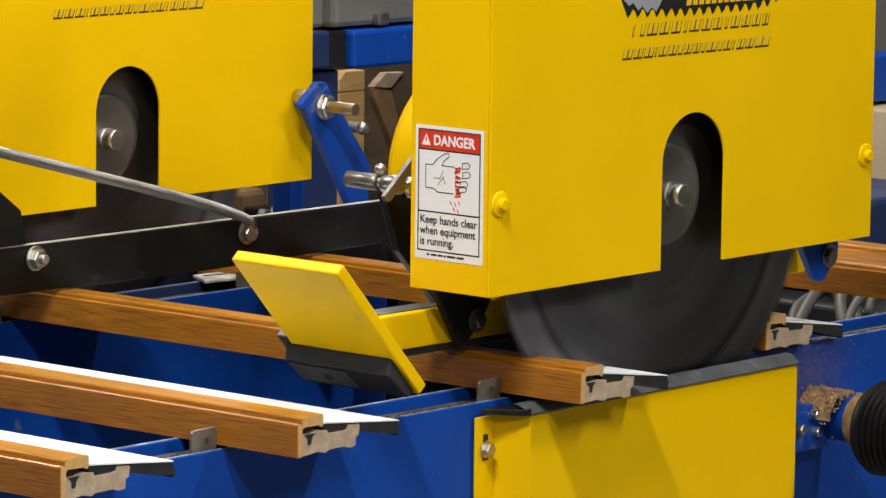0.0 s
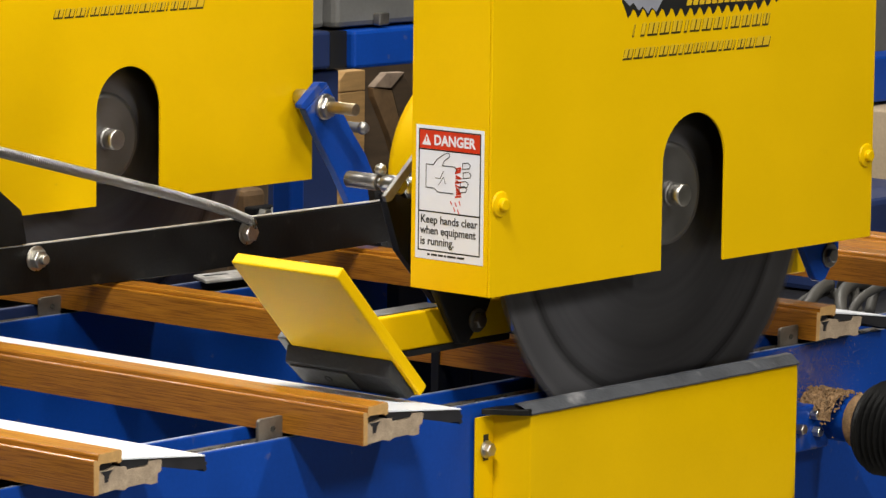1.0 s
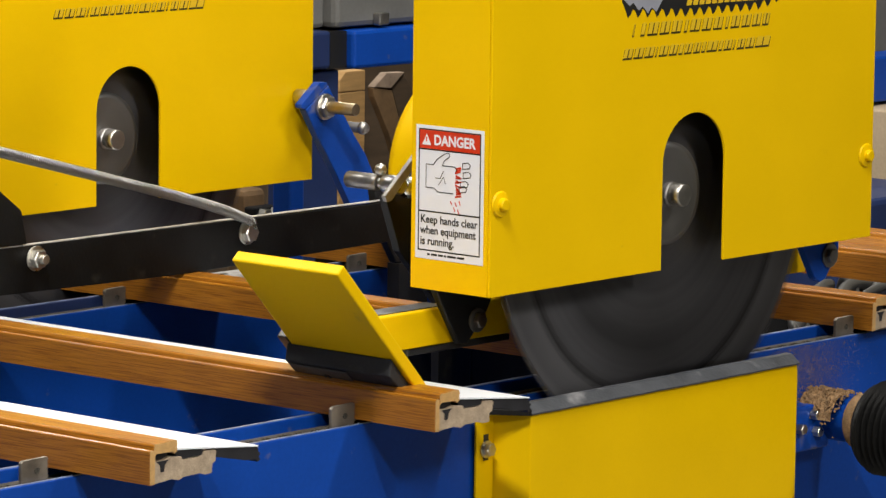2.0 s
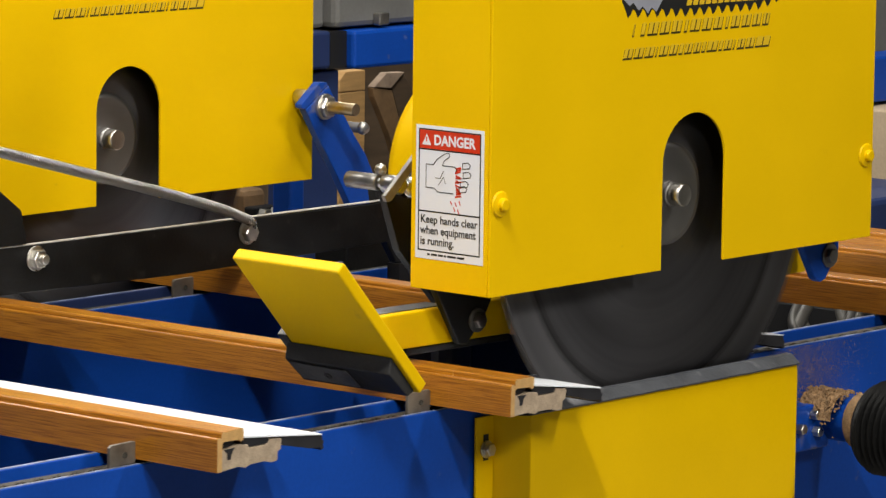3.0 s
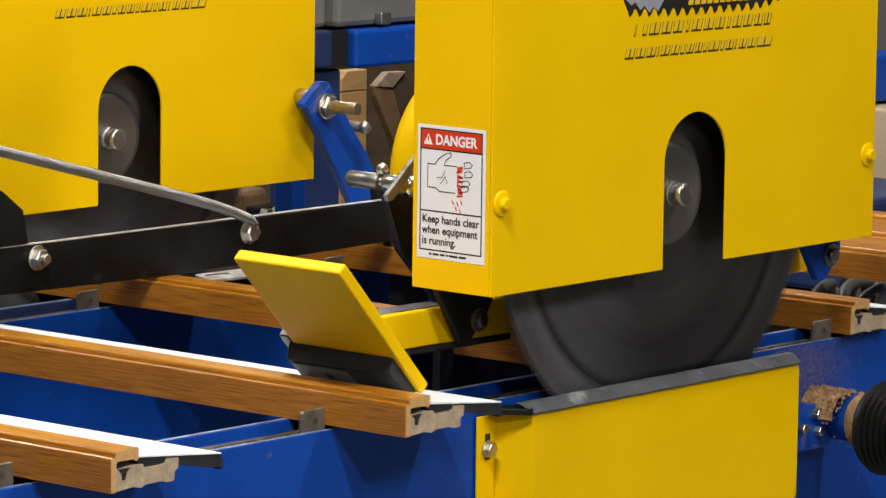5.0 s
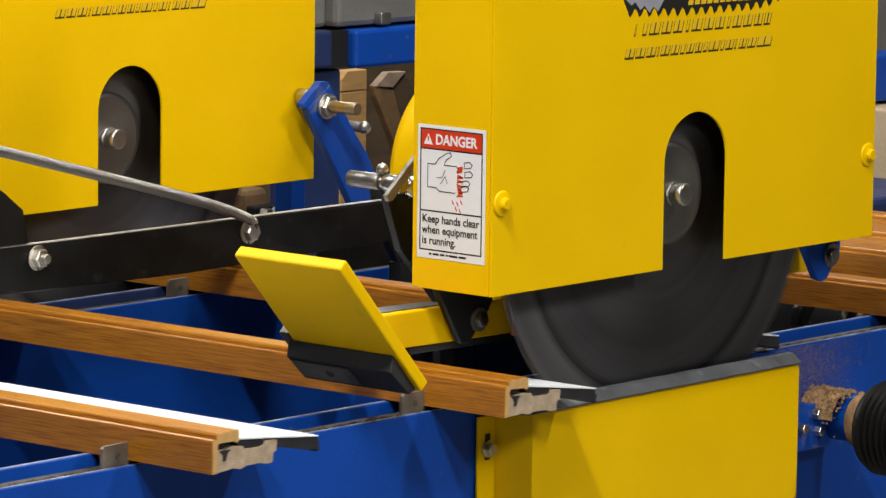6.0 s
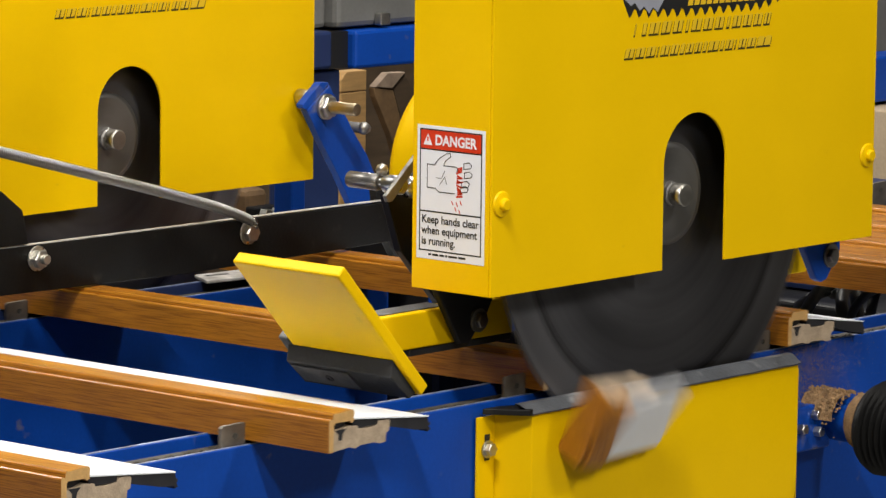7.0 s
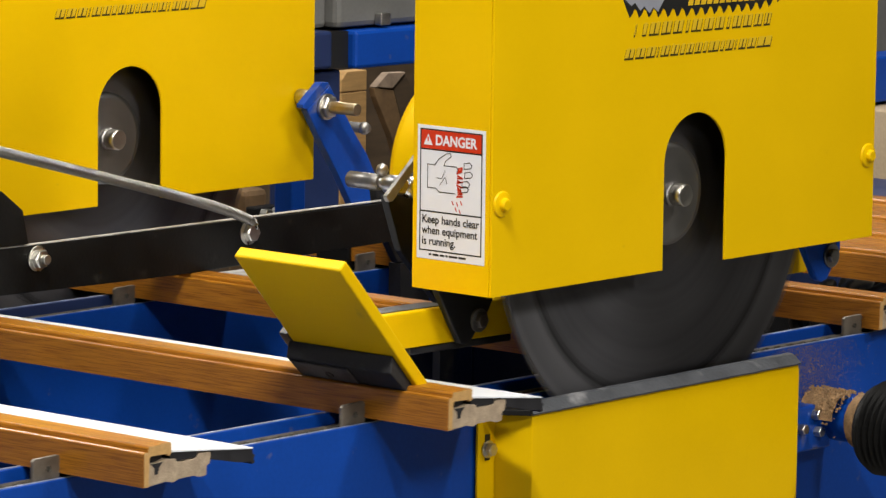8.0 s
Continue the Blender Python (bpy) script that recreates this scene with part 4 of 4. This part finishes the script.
def dark_background():
    # block added only to keep the view past the conveyor dark
    t = thing("dark_backdrop", "added dark block darkening the background beyond the conveyor", "machine")
    part("body", box(1.85, 2.36, 0.55, 1.25, 0.0, 0.80, 0.006), BLACK, t)
    part("cover", box(1.95, 2.30, 0.95, 1.30, 0.802, 0.95, 0.01), SHADEBLUE, t)
    part("pale_panel", box(1.842, 1.849, 0.60, 0.66, 0.74, 0.80), BEIGE, t)
    f = thing("side_frame", "blue square tube rail beside the pale boards", "frame")
    part("tube", box(2.36, 3.1, 1.24, 1.31, 1.060, 1.140, 0.005), BLUE, f)
    part("post", box(2.96, 3.04, 1.32, 1.40, 0.0, 1.14, 0.005), BLUE, f)
    c = thing("grey_cabinet", "dark grey cabinet behind the pale boards", "cabinet")
    part("body", box(2.45, 3.2, 1.45, 1.8, 0.0, 1.6, 0.01), GREYBOX, c)
    random.seed(11)
    for i in range(12):
        h = thing("air_hose", "grey flexible air hose drooping beside the conveyor", "hose", group="air hoses")
        x, y = 1.45 + i * 0.028, 0.62 + 0.03 * (i % 3)
        pts = []
        for k in range(15):
            f_ = k / 14
            pts.append((x + (0.22 + 0.05 * (i % 2)) * f_ - 0.05 * math.sin(f_ * 3) * (i % 2), y + (0.20 - 0.05 * (i % 4)) * f_ + 0.02 * math.sin(i),
                        0.795 + 0.012 * (i % 4) + 0.07 * math.sin(math.pi * f_ * (0.55 + 0.04 * i)) * (0.5 + 0.05 * i)))
        part("hose", tube(pts, 0.0070 + 0.0014 * (i % 3), 10), HOSE, h, smooth=True)


dark_background()


def dust_port():
    t = thing("dust_port", "blue bolted pipe flange dusted with sawdust on the beam", "pipe")
    X, Z = 0.680, 0.869
    fl = part("flange", box(X - 0.072, X + 0.005, 0.0215, 0.0555, Z - 0.032, Z + 0.026, 0.003), BLUE, t)
    part("pipe", lathe([(0.024, 0.0490), (0.030, 0.0485), (0.030, -0.066), (0.024, -0.066)], "y", (X + 0.018, 0, Z + 0.005), 40), BLUE, t, smooth=True)
    part("collar", lathe([(0.0305, -0.014), (0.0350, -0.018), (0.0380, -0.040), (0.0380, -0.056), (0.0400, -0.066), (0.0305, -0.066)], "y", (X + 0.014, 0, Z + 0.005), 40), SAWDUST, t,
         "pipe collar caked with sawdust", True)
    for x, z in ((-0.031, 0.014), (-0.026, -0.008), (-0.060, -0.001)):
        part("flange_bolt", hexhead(0.0068, 0.011, 0.0213, "y", (X + x, 0, Z + z)), ZINC, fl)
    random.seed(3)
    b = bmesh.new()
    rows = []
    for i in range(25):
        y = -0.008 + 0.054 * i / 24
        base = 0.0335
        row = []
        for k in range(33):
            a = radians(-84 + (104 + 26 * noise.noise(Vector((y * 90, 3, 1)))) * k / 32)
            lift = max(0.0, math.cos(a * 1.15)) ** 0.6 * 0.0045 * (0.6 + noise.noise(Vector((a * 3, y * 60, 0))) + 0.5 * noise.noise(Vector((a * 11, y * 250, 2))))
            row.append(b.verts.new((X + (base + lift) * math.sin(a), y, Z + 0.005 + (base + lift) * math.cos(a))))
        rows.append(row)
    for p, q in zip(rows, rows[1:]):
        for k in range(32):
            b.faces.new((p[k], p[k + 1], q[k + 1], q[k]))
    for i in range(260):
        a, y = random.gauss(-0.2, 0.6), random.uniform(-0.02, 0.046)
        r = 0.037 + random.random() * 0.003
        bmesh.ops.create_cube(b, size=0.0010 + 0.0016 * random.random(), matrix=Matrix.Translation((X + r * math.sin(a), y, Z + 0.005 + r * math.cos(a))))
    tagged(part("sawdust_crust", b, SAWDUST, t, "brown sawdust crust"), kind="stuff")
    h = thing("suction_hose", "black corrugated suction hose on the pipe", "hose")
    prof = [(0.040, -0.058), (0.052, -0.060)]
    for i in range(24):
        y = -0.064 - i * 0.0092
        prof += [(0.0600 if i else 0.055, y), (0.0515, y - 0.0046)]
    prof += [(0.05, prof[-1][1]), (0.037, prof[-1][1] + 0.001)]
    part("hose", lathe(prof, "y", (X - 0.010, 0, Z + 0.006), 40), MATTBLACK, h)


dust_port()


def motions():
    chain_rows = [(0, 0), (0.5, 0.050), (1, 0.103), (1.5, 0.160), (3, 0.348), (3.5, 0.415), (4, 0.488), (4.5, 0.566), (5.8, 0.770), (6, 0.807),
                  (6.5, 0.894), (7, 0.986), (7.5, 1.082), (8, 1.179)]

    def s(t):
        return float(np.interp(t, [a for a, _ in chain_rows], [b for _, b in chain_rows]))
    for c in CHAINS:
        walk(c, [(t, pose(d, c.location.y, 0)) for t, d in chain_rows])
    def out(k, t):
        """Carried by the chain up to the stop, then shoved on by the next board."""
        x = min(BASE_X + PITCH_X * k + s(t), STOP_X)
        return x if k == 0 else max(x, out(k - 1, t) + 0.159)
    for k in (0, 1, 2, 3, 4):
        walk(BOARDS[k], [(0.25 * i, at_end(out(k, 0.25 * i))) for i in range(33)])
    c_rows = [(0, -0.722), (0.5, -0.717), (1, -0.676), (1.5, -0.636), (2, -0.596), (2.5, -0.557), (3, -0.497)]
    c_rows += [(t, -0.8455 + d) for t, d in chain_rows if t > 3]
    walk(BOARDS[-1], [(t, at_end(x)) for t, x in c_rows])
    rest = -0.687
    d_rows = [(0, at_end(-0.75, 1.10)), (3.8, at_end(-0.75, 1.10)), (3.95, at_end(-0.74, 0.9, BOARD_Z + 0.12, 0, -8, 0)), (4.1, at_end(-0.73, 0.34, BOARD_Z + 0.125, -2, -14, 0)),
              (4.2, at_end(-0.716, 0.04, BOARD_Z + 0.108, -3.0, -13, 0)), (4.3, at_end(-0.702, -0.025, BOARD_Z + 0.096, -2.5, -7, 3)), (4.4, at_end(-0.689, -0.058, BOARD_Z + 0.070, -2, -1.6, 3)),
              (4.5, at_end(rest + 0.012, -0.059, BOARD_Z + 0.005, -0.2, -1.2)), (4.6, at_end(rest + 0.019, -0.060)), (4.7, at_end(rest + 0.020, -0.060)), (4.95, at_end(rest + 0.026, -0.060))]
    d_rows += [(5.2, at_end(-1.3175 + s(5.2), -0.060)), (5.5, at_end(-1.3175 + s(5.5), -0.060))]
    d_rows += [(t, at_end(-1.3175 + d, -0.060)) for t, d in chain_rows if t > 5.5]
    walk(BOARDS[-2], d_rows)
    e = -0.763
    e_rows = [(0, at_end(-0.95, 1.10)), (6.2, at_end(-0.95, 1.10)), (6.35, at_end(-0.92, 0.95, BOARD_Z + 0.14, 2, -20, 0)), (6.5, at_end(-0.80, 0.42, BOARD_Z + 0.10, 6, -34, -6)),
              (6.6, at_end(-0.730, 0.016, BOARD_Z + 0.020, 7.1, -32, -8)), (6.7, at_end(-0.715, -0.035, BOARD_Z + 0.008, 2.2, -18, -6)), (6.8, at_end(-0.738, -0.075, BOARD_Z + 0.002, 0, -5, -3)),
              (6.9, at_end(-0.762, -0.100)), (7.2, at_end(-0.766, -0.100)), (7.5, at_end(-1.7895 + s(7.5), -0.080)), (8, at_end(-1.7895 + s(8.0), -0.060))]
    walk(BOARDS[-3], e_rows)

    def falling(ob, k, t0, vx, vy, spin, vz=0.0, base=None):
        """Carried with its board until sawn through, then thrown and falling to the floor."""
        x_of = (lambda t: -0.8455 + s(t)) if k == -1 else (lambda t: BASE_X + PITCH_X * k + s(t))
        rows = [(t, at_end(x)) for t, x in c_rows if t < t0 - 0.14] if k == -1 else [(t, at_end(x_of(t))) for t, _ in chain_rows if t < t0 - 0.14]
        for back in (3, 2, 1, 0):
            rows.append((t0 - back / 30, at_end(x_of(t0 - back / 30))))
        dt, t = 1 / 30, t0
        x0, y0, z0 = x_of(t0), END_Y, BOARD_Z
        centre = Vector((0.05, CUT / 2, 0.02))
        while True:
            t += dt
            u = t - t0
            z = z0 + vz * u - 4.9 * u * u
            turn = Euler([radians(a * u) for a in spin]).to_matrix()
            mid = Vector((x0, y0, z)) + centre + Vector((vx * u, vy * u, 0))
            if mid.z < 0.10 or t > 7.93:
                mid.z = max(mid.z, 0.08)
                rows.append((t, Matrix.Translation(mid - turn @ centre) @ turn.to_4x4()))
                rest_pose = rows[-1][1]
                break
            rows.append((t, Matrix.Translation(mid - turn @ centre) @ turn.to_4x4()))
        if t < 7.9:
            rows.append((t + 1 / 30, rest_pose))
        rows.append((8.0, rest_pose))
        walk(ob, rows)
    falling(OFFCUTS[1, "all"], 1, 0.2000, -0.10, -0.20, (560, -60, 30), -0.25)
    falling(OFFCUTS[0, "core"], 0, 3.9333, 1.9, -0.3, (-200, 420, 150), 0.36)
    falling(OFFCUTS[0, "wood"], 0, 4.0333, 0.05, -0.25, (900, -60, 0))
    falling(OFFCUTS[-1, "all"], -1, 6.9150, 0.08, -0.20, (1180, 20, 0), -0.04)
    swing = [(0, 0.1), (0.5, -0.25), (1, -0.4), (1.5, -0.4), (2.3, 0.3), (2.8, 0.5), (3.5, 0.1), (4, 0.05), (4.5, -0.05), (5.2, 0.3), (6, 0.8), (6.5, 0.3), (7, -0.25), (7.5, -0.35), (8, 0.75)]
    walk(PADDLE, [(t, pose(*PIVOT, 0, a, 0)) for t, a in swing])
    for b in BLADES:
        walk(b, [(i / 30, pose(*SAW, 0, (i * 77) % 360, 0)) for i in range(241)])


motions()
